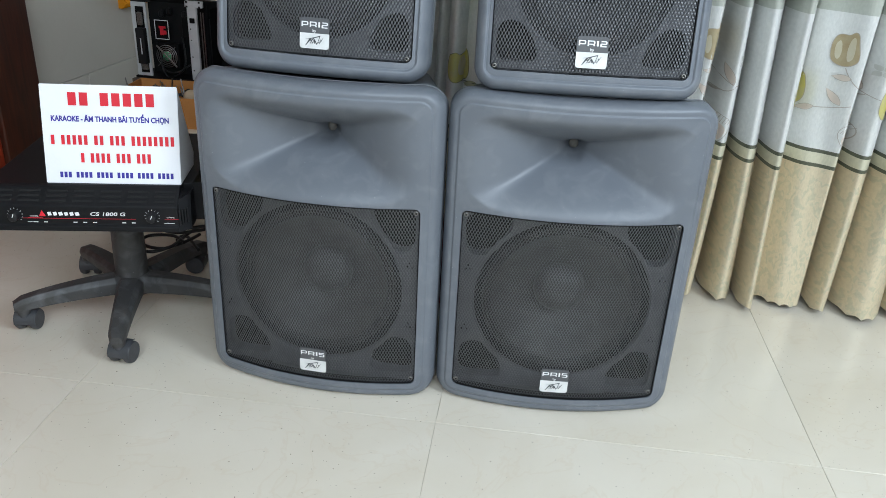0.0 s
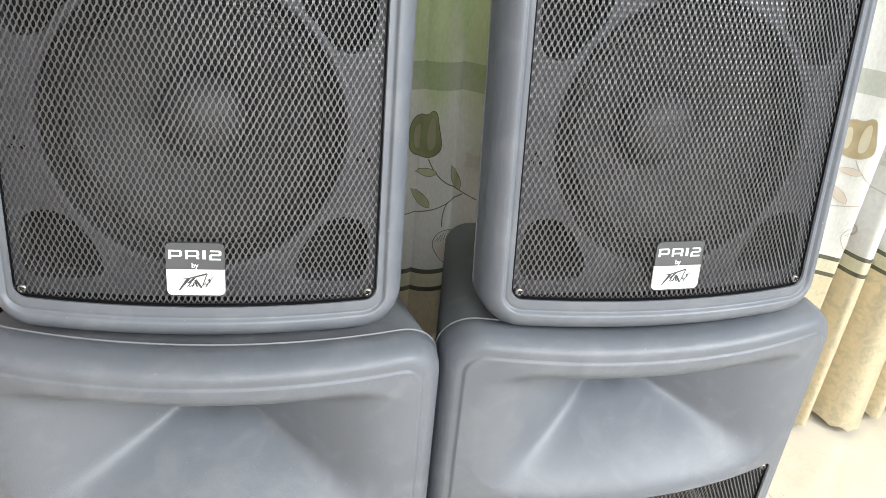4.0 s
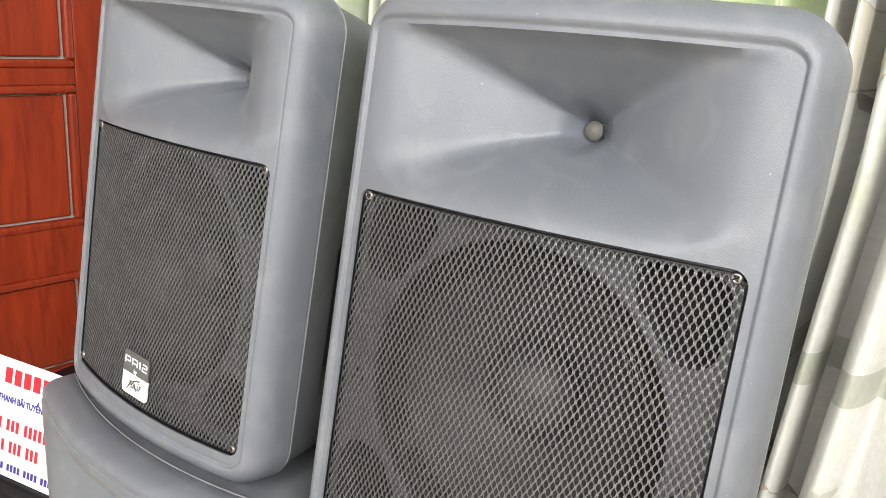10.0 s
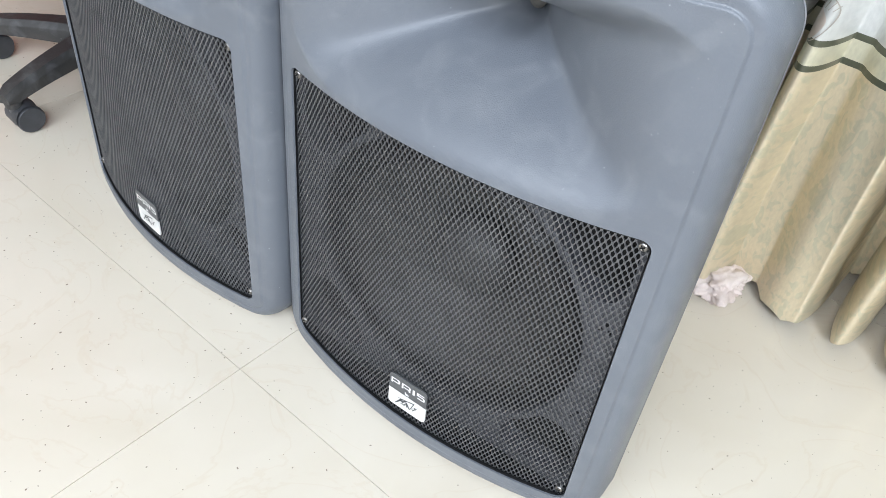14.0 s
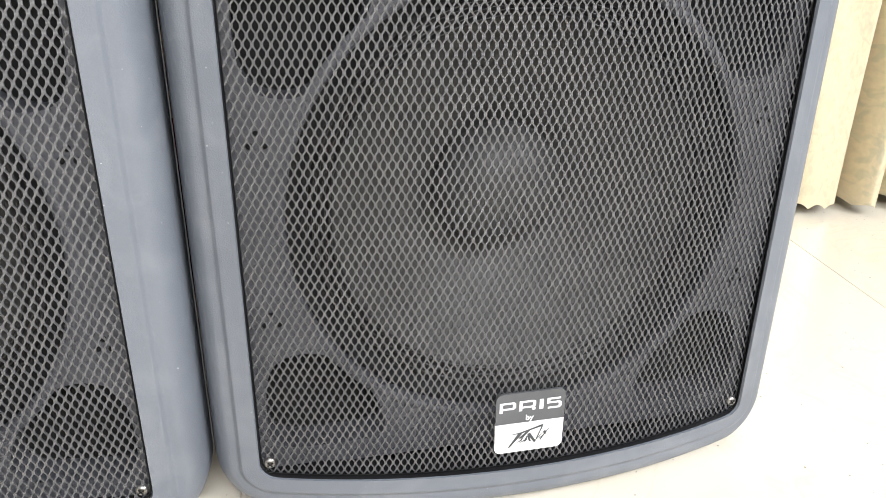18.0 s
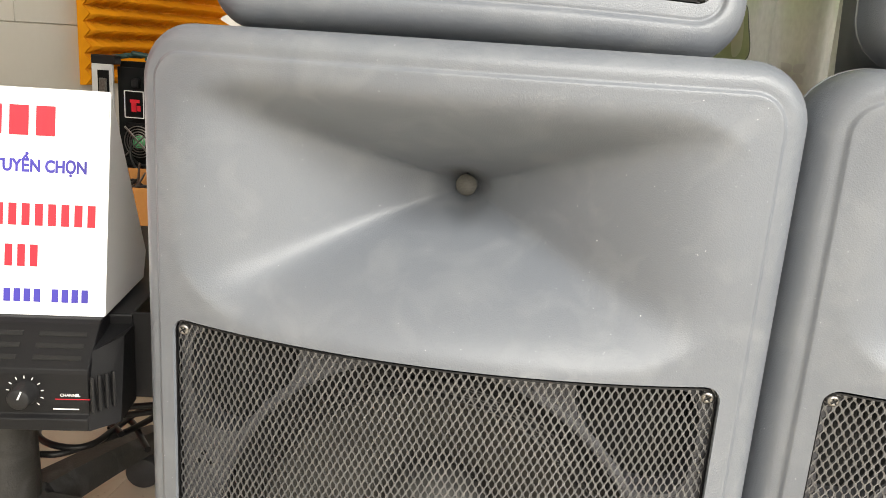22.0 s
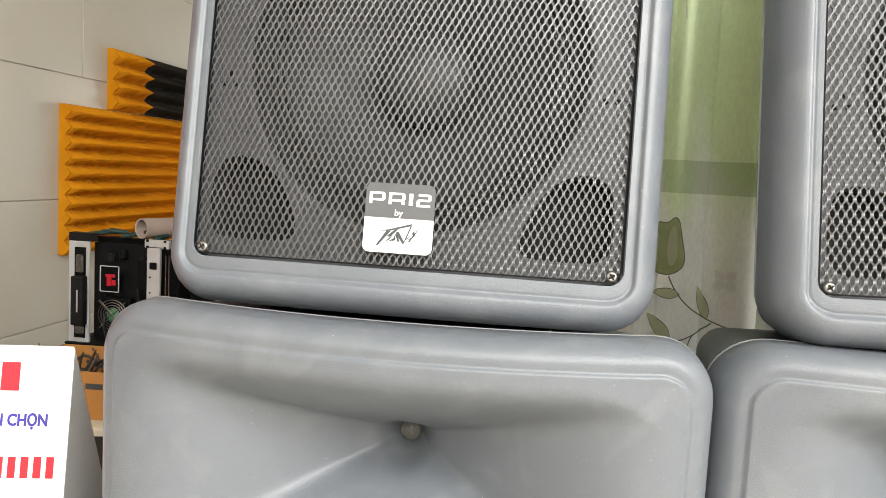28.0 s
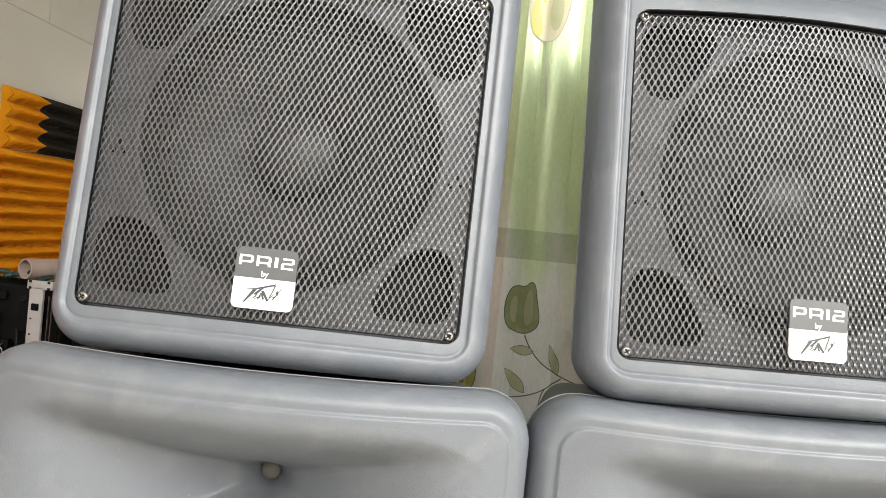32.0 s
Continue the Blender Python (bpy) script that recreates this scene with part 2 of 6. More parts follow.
GLYPHS = {
    "P": (1.42, [[(0, 0), (0, 1), (0.90, 1), (1, 0.88), (1, 0.50), (0.90, 0.38), (0.13, 0.38)]]),
    "R": (1.46, [[(0, 0), (0, 1), (0.90, 1), (1, 0.88), (1, 0.52), (0.90, 0.38), (0.13, 0.38)], [(0.86, 0.29), (0.98, 0.22), (0.98, 0)]]),
    "1": (0.40, [[(0.5, 0), (0.5, 1.09)]]),
    "2": (1.30, [[(0, 1), (0.90, 1), (1, 0.90), (1, 0.62), (0.90, 0.52), (0.10, 0.52), (0, 0.42), (0, 0), (1.05, 0)]]),
    "5": (1.30, [[(1.03, 1), (0, 1), (0, 0.58), (0.90, 0.58), (1, 0.46), (1, 0.12), (0.90, 0), (-0.05, 0)]]),
}


def block_letters(text, width, height, parent, matrix):
    """Broad squared capitals and figures as one printed line, centred."""
    gap, st = 0.30, height * 0.17
    total = sum(GLYPHS[c][0] for c in text) + gap * (len(text) - 1)
    u = width / total
    bm = bmesh.new()
    x = -width / 2
    for c in text:
        w, lines = GLYPHS[c]
        sx = st * 1.45
        for ln in lines:
            ribbon(bm, [(x + sx / 2 + px * (w * u - sx), -height / 2 + st / 2 + pz * (height - st)) for px, pz in ln], st, sx if c != "1" else u * 0.36)
        x += (w + gap) * u
    return part("lettering", bm, INK_W, parent, matrix=matrix)


def round_rect(hw, z0, z1, r, n=8, per=0):
    """A closed loop (x, z), counter-clockwise, with extra points along the straight runs."""
    out = []
    for cx, cz, a0 in ((hw - r, z0 + r, -90), (hw - r, z1 - r, 0), (-hw + r, z1 - r, 90), (-hw + r, z0 + r, 180)):
        for i in range(n + 1):
            a = radians(a0 + 90 * i / n)
            out.append((cx + r * math.cos(a), cz + r * math.sin(a)))
    if per:
        full = []
        for i, p in enumerate(out):
            q = out[(i + 1) % len(out)]
            d = math.dist(p, q)
            k = max(1, round(d / per))
            full += [(p[0] + (q[0] - p[0]) * j / k, p[1] + (q[1] - p[1]) * j / k) for j in range(k)]
        out = full
    return out

# ---- loudspeakers ----


def loudspeaker(big):
    """A two-way moulded loudspeaker: horn above, woofer behind a bowed mesh grille below. Front centre at the origin, facing -y."""
    if big:
        hw, zt, zb, bow, at = 0.2573, 0.695, 0.000, 0.0327, 0.2143
        oh, oz0, oz1 = 0.2215, 0.0395, 0.4570
        tz, ty, mw, mu, md = 0.5697, 0.1347, 0.224, 0.094, 0.112
        wr, wz, sz0, sz1 = 0.186, 0.254, 0.0511, 0.4486
        badge_z, bw, bh, depth, back_w, back_top = 0.0862, 0.0297, 0.0292, 0.385, 0.165, 0.648
        side_screws = ((0.201, 0.324), (0.201, 0.180))
    else:
        hw, zt, zb, bow, at = 0.2134, 0.589, 0.014, 0.0225, 0.1768
        oh, oz0, oz1 = 0.1848, 0.0530, 0.3975
        tz, ty, mw, mu, md = 0.4837, 0.1133, 0.185, 0.081, 0.087
        wr, wz, sz0, sz1 = 0.148, 0.232, 0.0598, 0.3930
        badge_z, bw, bh, depth, back_w, back_top = 0.0948, 0.0285, 0.0284, 0.320, 0.118, 0.560
        side_screws = ((0.166, 0.210),)
    rad = (at * at + bow * bow) / (2 * bow)

    def arc(x):
        return -bow + rad - math.sqrt(rad * rad - x * x)

    top = empty("loudspeaker", category="loudspeaker")
    corner = 0.047 if big else 0.044

    # front moulding: swept rim, then the face with the horn, with a hole for the grille
    prof = [(0.0025, 0.052), (0.0, 0.050), (0.0, 0.034)]
    rr, rd = 0.021, 0.030
    for i in range(1, 9):
        a = radians(90 * i / 8)
        prof.append((rr * (1 - math.cos(a)), rd * (1 - math.sin(a)) + 0.0))
    if big:
        # the face stands a little proud of the rim
        fo, up = 0.0027, 0.88
        prof = [(d, o + 0.0050 * min(1.0, d / rr)) for d, o in prof]
        prof += [(rr + 0.0012, 0.0050), (rr + 0.0026, 0.0048), (rr + 0.0036, 0.0038), (rr + 0.0048, 0.0027), (rr + 0.0060, 0.0024), (rr + 0.0088, fo)]
    else:
        fo, up = 0.0040, 1.18
        prof += [(rr + 0.0018, 0.0004), (rr + 0.0034, 0.0022), (rr + 0.0048, 0.0042), (rr + 0.0060, 0.0047), (rr + 0.0070, 0.0044), (rr + 0.0078, 0.0041), (rr + 0.0088, fo)]
    vs, fs, loops = [], [], []
    base = round_rect(hw, zb, zt, corner, 10, 0.008)
    for d, o in prof:
        # the rim is broader along the top than at the sides
        ring = []
        for x, z in base:
            cx = max(-hw + corner, min(hw - corner, x))
            cz = max(zb + corner, min(zt - corner, z))
            dx, dz = x - cx, z - cz
            ln = math.hypot(dx, dz) or 1
            ring.append((cx + dx / ln * (corner - 0.84 * d), cz + dz / ln * (corner - (up if dz > 0 else 1.0) * d)))
        loops.append(ring)
        vs += [(x, arc(x) + o, z) for x, z in ring]
    n = len(base)
    for k in range(len(prof) - 1):
        for i in range(n):
            j = (i + 1) % n
            fs.append((k * n + i, k * n + j, (k + 1) * n + j, (k + 1) * n + i))
    inner = loops[-1]
    hole = round_rect(oh, oz0, oz1, 0.013, 6, 0.007)

    throat = 0.0102 if big else 0.0097

    def lip(h, e):
        """A straight flare whose mouth rolls over into the face."""
        return (math.sqrt(h * h + e * e) - e) / (math.sqrt(1 + e * e) - e)

    def horn(x, z):
        ax = abs(x) / mw
        az = (z - tz) / mu if z > tz else (tz - z) / md
        if ax >= 1 or az >= 1:
            return 0.0
        if math.hypot(x, z - tz) <= throat:
            return ty + bow + 0.004
        side = lip(0.86 * (1 - ax) + 0.14 * (1 - ax) ** 2, 0.22)
        if z > tz:
            other, sharp = lip(1 - az, 0.42 if big else 0.08), 15
        else:
            other, sharp = lip(0.38 * (1 - az) + 0.62 * (1 - az) ** 2.0, 0.05), 11
        q = ((1 - side) ** sharp + (1 - other) ** sharp) ** (1 / sharp)
        h = max(0.0, 1 - q)
        k = max(0.0, 1 - (math.hypot(x, z - tz) - throat) / 0.018)
        return (ty + bow) * (h + (1 - h) * k * k)

    def in_poly(x, z, lp):
        c = False
        for i in range(len(lp)):
            (x1, y1), (x2, y2) = lp[i], lp[i - 1]
            if (y1 > z) != (y2 > z) and x < (x2 - x1) * (z - y1) / (y2 - y1) + x1:
                c = not c
        return c

    step = 0.0048
    inside = []
    cr = corner - prof[-1][0]
    ix, iz0, iz1 = hw - 0.84 * prof[-1][0], zb + prof[-1][0], zt - up * prof[-1][0]

    def in_rr(x, z, w, a, b, r, m):
        cx, cz = max(-w + r, min(w - r, x)), max(a + r, min(b - r, z))
        return math.hypot(x - cx, z - cz) < r - m if (abs(x) > w - r and (z < a + r or z > b - r)) else (abs(x) < w - m and a + m < z < b - m)

    nz = int((iz1 - iz0) / step)
    nx = int(2 * ix / step)
    for j in range(1, nz):
        for i in range(nx + 1):
            x, z = -ix + 2 * ix * i / nx, iz0 + (iz1 - iz0) * j / nz
            fine = abs(x) < 0.05 and abs(z - tz) < 0.03
            if in_rr(x, z, ix, iz0, iz1, cr + 0.004, 0.003) and not in_rr(x, z, oh, oz0, oz1, 0.013, -0.003):
                inside.append((x, z))
                if fine:
                    inside += [(x + step / 2, z), (x, z + step / 2), (x + step / 2, z + step / 2)]
    pts = inner + hole + inside
    e = [(i, (i + 1) % n) for i in range(n)] + [(n + i, n + (i + 1) % len(hole)) for i in range(len(hole))]
    from mathutils.geometry import delaunay_2d_cdt
    pv, _, pf, _, _, _ = delaunay_2d_cdt([Vector(p) for p in pts], e, [], 0, 1e-6)
    o = len(vs)
    rim = {}
    for k, (x, z) in enumerate(inner):
        rim[(round(x, 5), round(z, 5))] = (len(prof) - 1) * n + k
    idx = []
    for p in pv:
        key = (round(p.x, 5), round(p.y, 5))
        if key in rim:
            idx.append(rim[key])
        else:
            idx.append(len(vs))
            vs.append((p.x, arc(p.x) + fo + horn(p.x, p.y), p.y))
    for f in pf:
        c = sum((pv[i] for i in f), Vector((0, 0))) / len(f)
        if in_rr(c.x, c.y, oh, oz0, oz1, 0.013, 0) or not in_poly(c.x, c.y, inner):
            continue
        fs.append(tuple(idx[i] for i in f))
    # the rounded edge and wall of the grille opening
    h0 = len(vs)
    hk = [(0.0, fo), (0.0006, fo + 0.0010), (0.0010, fo + 0.0026)]
    for d, oy in hk:
        vs += [(x * (1 - d / oh), arc(x) + oy, z) for x, z in hole]
    m = len(hole)
    for k in range(len(hk) - 1):
        for i in range(m):
            j = (i + 1) % m
            fs.append((h0 + k * m + i, h0 + (k + 1) * m + i, h0 + (k + 1) * m + j, h0 + k * m + j))
    bm = bmesh.new()
    bv = [bm.verts.new(v) for v in vs]
    for f in fs:
        try:
            bm.faces.new([bv[i] for i in f])
        except ValueError:
            pass
    bmesh.ops.remove_doubles(bm, verts=bm.verts, dist=0.00005)
    bmesh.ops.delete(bm, geom=[v for v in bm.verts if not v.link_faces], context="VERTS")
    part("front_moulding", bm, GREY, top, "moulded grey plastic front with a rectangular horn flare", True, sharp=50)

    # black strip inside the grille opening, standing in for the shade in its recess
    lv, lf = [], []
    for d, oy in ((0.0008, fo + 0.0024), (0.0012, fo + 0.0028), (0.0012, 0.030)):
        lv += [(x * (1 - d / oh), arc(x) + oy, z) for x, z in hole]
    for k in range(2):
        for i in range(m):
            j = (i + 1) % m
            lf.append((k * m + i, (k + 1) * m + i, (k + 1) * m + j, k * m + j))
    link("opening_shade_strip", lv, lf, BLACKP, top)

    # rear shell: tapered, closed, with recessed handles cut into its sides
    vs, fs = [], []
    ny = 7
    for k in range(ny + 1):
        t = k / ny
        y = 0.054 + (depth - 0.054) * t
        w = (hw - 0.004) * (1 - t ** 1.1) + back_w * t ** 1.1
        if k == 0:
            w = hw - 0.0035
        z1 = (zt - 0.004) - (zt - back_top) * t
        r = 0.044 - 0.012 * t
        for x, z in base:
            cx = max(-hw + corner, min(hw - corner, x))
            cz = max(zb + corner, min(zt - corner, z))
            dx, dz = x - cx, z - cz
            ln = math.hypot(dx, dz) or 1
            sx = cx / (hw - corner)
            sz = (cz - zb - corner) / (zt - zb - 2 * corner)
            yy = y + arc(x) * (1 - t) if k < 3 else y
            vs.append((sx * (w - r) + dx / ln * r, yy, zb + 0.003 + r + sz * (z1 - zb - 0.003 - 2 * r) + dz / ln * r))
    for k in range(ny):
        for i in range(n):
            j = (i + 1) % n
            fs.append((k * n + i, k * n + j, (k + 1) * n + j, (k + 1) * n + i))
    fs.append(tuple(range(n))[::-1])
    fs.append(tuple(ny * n + i for i in range(n)))
    bm = bmesh.new()
    bv = [bm.verts.new(v) for v in vs]
    for f in fs:
        bm.faces.new([bv[i] for i in f])
    shell = part("rear_shell", bm, GREY_D, top, "tapered grey plastic rear shell", True, sharp=35)
    # handle recesses
    slope = (hw - back_w) / (depth - 0.054)
    hz0, hz1, hy0, hy1 = (0.112, 0.305, 0.112, 0.232) if not big else (0.12, 0.42, 0.12, 0.21)
    ribs = ((0.523, 0.0), (0.3485, 3.5)) if not big else ((0.62, 0.0), (0.46, 14.0))
    lean = math.degrees(math.atan(slope))
    bm = bmesh.new()
    for s in (-1, 1):
        ym = (hy0 + hy1) / 2
        xs = hw - 0.004 - slope * (ym - 0.054)
        box(bm, (0.11, hy1 - hy0, hz1 - hz0), (s * (xs + 0.005), ym, (hz0 + hz1) / 2), 0.010, 3, (0, 0, s * lean))
        for z, tilt in ribs:
            # shallow channels beside the inserts
            ym, ln = (0.131, 0.078) if big else (0.122 + (0.068 if tilt else 0.036), 0.136 if tilt else 0.080)
            xs = hw - 0.004 - slope * (ym - 0.054)
            box(bm, (0.024, ln, 0.012), (s * (xs + 0.0095), ym, z), 0, 1, (tilt, 0, s * lean))
    cme = bpy.data.meshes.new("recess")
    bm.to_mesh(cme)
    bm.free()
    cut = new("recess", cme)
    md_ = shell.modifiers.new("recess", "BOOLEAN")
    md_.object, md_.operation, md_.solver = cut, "DIFFERENCE", "EXACT"
    bpy.context.view_layer.update()
    me = bpy.data.meshes.new_from_object(shell.evaluated_get(bpy.context.evaluated_depsgraph_get()))
    shell.modifiers.clear()
    if len(me.polygons) > 50:
        bm = bmesh.new()
        bm.from_mesh(me)
        bmesh.ops.delete(bm, geom=[f for f in bm.faces if len(f.verts) > 40 and f.calc_center_median().y < 0.1], context="FACES_ONLY")
        bm.to_mesh(me)
        bm.free()
        shell.data = me
        me.set_sharp_from_angle(angle=radians(35))
    bpy.data.objects.remove(cut)
    # inserts at the front end of the channels
    for s in (-1, 1):
        for z, tilt in ribs:
            bm = bmesh.new()
            yi = 0.100 if big else 0.127
            xi = s * (hw - 0.004 - slope * (yi - 0.054) - 0.003)
            cyl(bm, 0.0044, 0.0044, 0.006, pose(xi, yi, z - (0.007 if tilt else 0.003), 0, 90, 0), 20)
            part("threaded_insert", bm, BLACKP, top, "black threaded mounting insert", True, sharp=40)
    # pale parting seam behind the rim
    lp = round_rect(hw + 0.0002, zb + 0.001, zt + 0.0002, corner, 10, 0.02)
    pts3 = [(x, arc(x) + 0.053, z) for x, z in lp]
    svs, sfs = [], []
    for x, y, z in pts3:
        ux, uz = (x - max(-hw + corner, min(hw - corner, x))), (z - max(zb + corner, min(zt - corner, z)))
        ln = math.hypot(ux, uz) or 1
        ux, uz = ux / ln, uz / ln
        svs += [(x - ux * 0.003, y - 0.0006, z - uz * 0.003), (x, y - 0.0004, z), (x, y + 0.0004, z), (x - ux * 0.003, y + 0.0006, z - uz * 0.003)]
    q = len(pts3)
    for i in range(q):
        j = (i + 1) % q
        for a in range(3):
            sfs.append((4 * i + a, 4 * j + a, 4 * j + a + 1, 4 * i + a + 1))
    link("parting_seam", svs, sfs, SEAM, top, "pale moulding seam", True)

    # horn throat
    tr = 0.88 if big else 0.84
    v, f = lathe([(0.0001, -0.0045), (0.004 * tr, -0.0040), (0.0078 * tr, -0.0026), (0.0110 * tr, 0.0)], 28)
    link("throat_screen", v, f, SCREEN, top, "fine pale mesh disc in the horn throat", True, matrix=pose(0, ty - 0.0035, tz))

    # baffle with woofer hole and four corner ports
    gy = fo + (0.0058 if big else 0.0050)
    by = gy + (0.0085 if big else 0.0070)
    loop_o = round_rect(oh + 0.004, oz0 - 0.003, oz1 + 0.003, 0.006, 3)
    loop_c = [(wr * math.cos(2 * math.pi * i / 72), wz + wr * math.sin(2 * math.pi * i / 72)) for i in range(72)]
    zc = (oz0 + oz1) / 2
    ports = []
    ext = 0.097 if big else 0.078
    shape = ((0.03, 0.0), (0.55, -0.02), (0.97, 0.0), (1.02, 0.2), (0.87, 0.57), (0.66, 0.87), (0.35, 1.0), (0.05, 0.90), (-0.01, 0.45))
    for sx, sz in ((-1, -1), (1, -1), (1, 1), (-1, 1)):
        lp = [(sx * (oh - 0.010 - u * ext), (oz1 - 0.010 - w * ext) if sz > 0 else (oz0 + 0.018 + w * ext * 0.95)) for u, w in shape]
        for _ in range(2):
            lp = [q for a, b in zip(lp, lp[1:] + lp[:1]) for q in ((a[0] * 0.75 + b[0] * 0.25, a[1] * 0.75 + b[1] * 0.25), (a[0] * 0.25 + b[0] * 0.75, a[1] * 0.25 + b[1] * 0.75))]
        ports.append(lp)
    allp, edges = [], []
    for lp in (loop_o, loop_c, *ports):
        s0 = len(allp)
        allp += lp
        edges += [(s0 + i, s0 + (i + 1) % len(lp)) for i in range(len(lp))]
    pv, _, pf, _, _, _ = delaunay_2d_cdt([Vector(p) for p in allp], edges, [], 0, 1e-6)

    bvs = [(p.x, by, p.y) for p in pv]
    bfs = []
    for f in pf:
        c = sum((pv[i] for i in f), Vector((0, 0))) / len(f)
        if math.hypot(c.x, c.y - wz) < wr * 0.999 or any(in_poly(c.x, c.y, lp) for lp in ports) or not in_poly(c.x, c.y, loop_o):
            continue
        bfs.append(tuple(f))
    for lp in (loop_c, *ports):
        s0 = len(bvs)
        bvs += [(x, by, z) for x, z in lp] + [(x, by + 0.030, z) for x, z in lp]
        q = len(lp)
        bfs += [(s0 + i, s0 + (i + 1) % q, s0 + q + (i + 1) % q, s0 + q + i) for i in range(q)]
    bm = bmesh.new()
    bv = [bm.verts.new(v) for v in bvs]
    for f in bfs:
        bm.faces.new([bv[i] for i in f])
    bmesh.ops.remove_doubles(bm, verts=bm.verts, dist=0.00002)
    baffle = part("baffle", bm, BAFFLE if big else BAFFLE_S, top, "black plastic baffle with four corner ports")
    v, f = lathe([(wr - 0.001, 0.006), (wr - 0.0005, 0.0005), (wr + 0.002, -0.0012), (wr + 0.006, -0.0012), (wr + 0.009, 0.001)], 72)
    link("woofer_trim", v, f, BAFFLE if big else BAFFLE_S, baffle, smooth=True, matrix=pose(0, by, wz))
    # black sheets stand in for the darkness inside the ports
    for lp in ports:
        link("port_shade_sheet", [(x, by + 0.029, z) for x, z in lp], [tuple(range(len(lp)))], HOLLOW, baffle)
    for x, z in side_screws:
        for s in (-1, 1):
            # small dark discs drawn for the shade in the baffle's holes
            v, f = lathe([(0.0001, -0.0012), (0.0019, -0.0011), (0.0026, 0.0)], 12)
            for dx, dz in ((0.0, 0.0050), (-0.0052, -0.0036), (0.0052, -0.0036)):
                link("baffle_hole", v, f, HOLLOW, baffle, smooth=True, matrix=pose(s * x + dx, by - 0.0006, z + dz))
    # woofer
    woofer = empty("woofer", pose(0, by, wz))
    woofer.parent = top
    k = wr / 0.180
    # frame ring; its black also carries the shadow of the recess
    v, f = lathe([(wr, 0.012), (wr - 0.010 * k, 0.011), (wr - 0.012 * k, 0.016), (wr - 0.016 * k, 0.015)], 72)
    link("frame_ring", v, f, BLACKP, woofer, smooth=True)
    prof2 = []
    r = wr - 0.015 * k
    for i in range(19):
        prof2.append((r - 0.020 * k * i / 18, 0.016 + 0.0026 * math.sin(i / 18 * 6 * math.pi)))
    v, f = lathe(prof2, 72)
    link("surround", v, f, RUBBER, woofer, "corrugated black surround", True)
    rc = prof2[-1][0]
    prof3 = [(rc + (0.036 * k - rc) * t, 0.016 + 0.080 * k * t ** 0.85) for t in [i / 10 for i in range(11)]]
    v, f = lathe(prof3, 72)
    link("cone", v, f, CONE if big else CONE_S, woofer, "grey-brown paper cone", True)
    rd_ = 0.054 * k
    v, f = lathe([(0.0001, 0.034 * k)] + [(rd_ * math.sin(radians(a)), 0.034 * k + 0.036 * k * (1 - math.cos(radians(a)))) for a in (12, 24, 36, 48, 60, 72, 82, 92, 100)], 40)
    link("dust_cap", v, f, CAP if big else CAP_S, woofer, "domed paper dust cap", True)

    # expanded-metal grille
    px, pz = 0.0061, 0.0117
    vs, fs, vid = [], [], {}
    gx, g0, g1 = oh - 0.0018, oz0 + 0.0020, oz1 - 0.0034

    def vert(x, z, dy=0.0, key=None):
        if key is not None and key in vid:
            return vid[key]
        x = max(-gx, min(gx, x))
        z = max(g0, min(g1, z))
        vs.append((x, arc(x) + gy + dy, z))
        if key is not None:
            vid[key] = len(vs) - 1
        return len(vs) - 1

    ni, nj = int(gx / (px / 2)) + 1, int((g1 - g0) / (pz / 2)) + 1
    t1, t2, t3 = 0.00190, 0.0014, 0.0041
    for j in range(nj + 1):
        for i in range(-ni, ni + 1):
            if (i + j) % 2:
                continue
            x, z = i * px / 2, g0 + j * pz / 2
            if abs(x) > gx + px * 0.3:
                continue
            T, Rr, B, L = (vert(x, z + pz / 2, 0, (i, j + 1)), vert(x + px / 2, z, 0, (i + 1, j)), vert(x, z - pz / 2, 0, (i, j - 1)), vert(x - px / 2, z, 0, (i - 1, j)))
            a = vert(x, z + t3, 0.00025)
            b1, b2 = vert(x + t1, z + t2, 0.0002), vert(x + t1, z - t2, -0.0002)
            c = vert(x, z - t3, -0.00025)
            d2, d1 = vert(x - t1, z - t2, -0.0002), vert(x - t1, z + t2, 0.0002)
            fs += [(T, a, b1, Rr), (Rr, b1, b2), (Rr, b2, c, B), (B, c, d2, L), (L, d2, d1), (L, d1, a, T)]
            k0 = [vert(vs[q][0], vs[q][2], 0.0012) for q in (a, b1, b2, c, d2, d1)]
            k1 = (a, b1, b2, c, d2, d1)
            fs += [(k1[q], k0[q], k0[(q + 1) % 6], k1[(q + 1) % 6]) for q in range(6)]
    grille = link("grille", vs, fs, MESH, top, "black expanded-metal grille bowed outwards")
    # folded edge of the grille
    ev, ef = [], []
    for x, z in round_rect(gx, g0, g1, 0.011, 5, 0.008):
        sx, sz = x * (1 - 0.0012 / gx), zc + (z - zc) * (1 - 0.0012 / (g1 - zc))
        ev += [(x, arc(x) + gy + 0.006, z), (x, arc(x) + gy - 0.0004, z), (sx, arc(sx) + gy - 0.0008, sz)]
    q = len(ev) // 3
    for i in range(q):
        j = (i + 1) % q
        ef += [(3 * i, 3 * j, 3 * j + 1, 3 * i + 1), (3 * i + 1, 3 * j + 1, 3 * j + 2, 3 * i + 2)]
    link("folded_edge", ev, ef, BLACKP, grille, smooth=False)
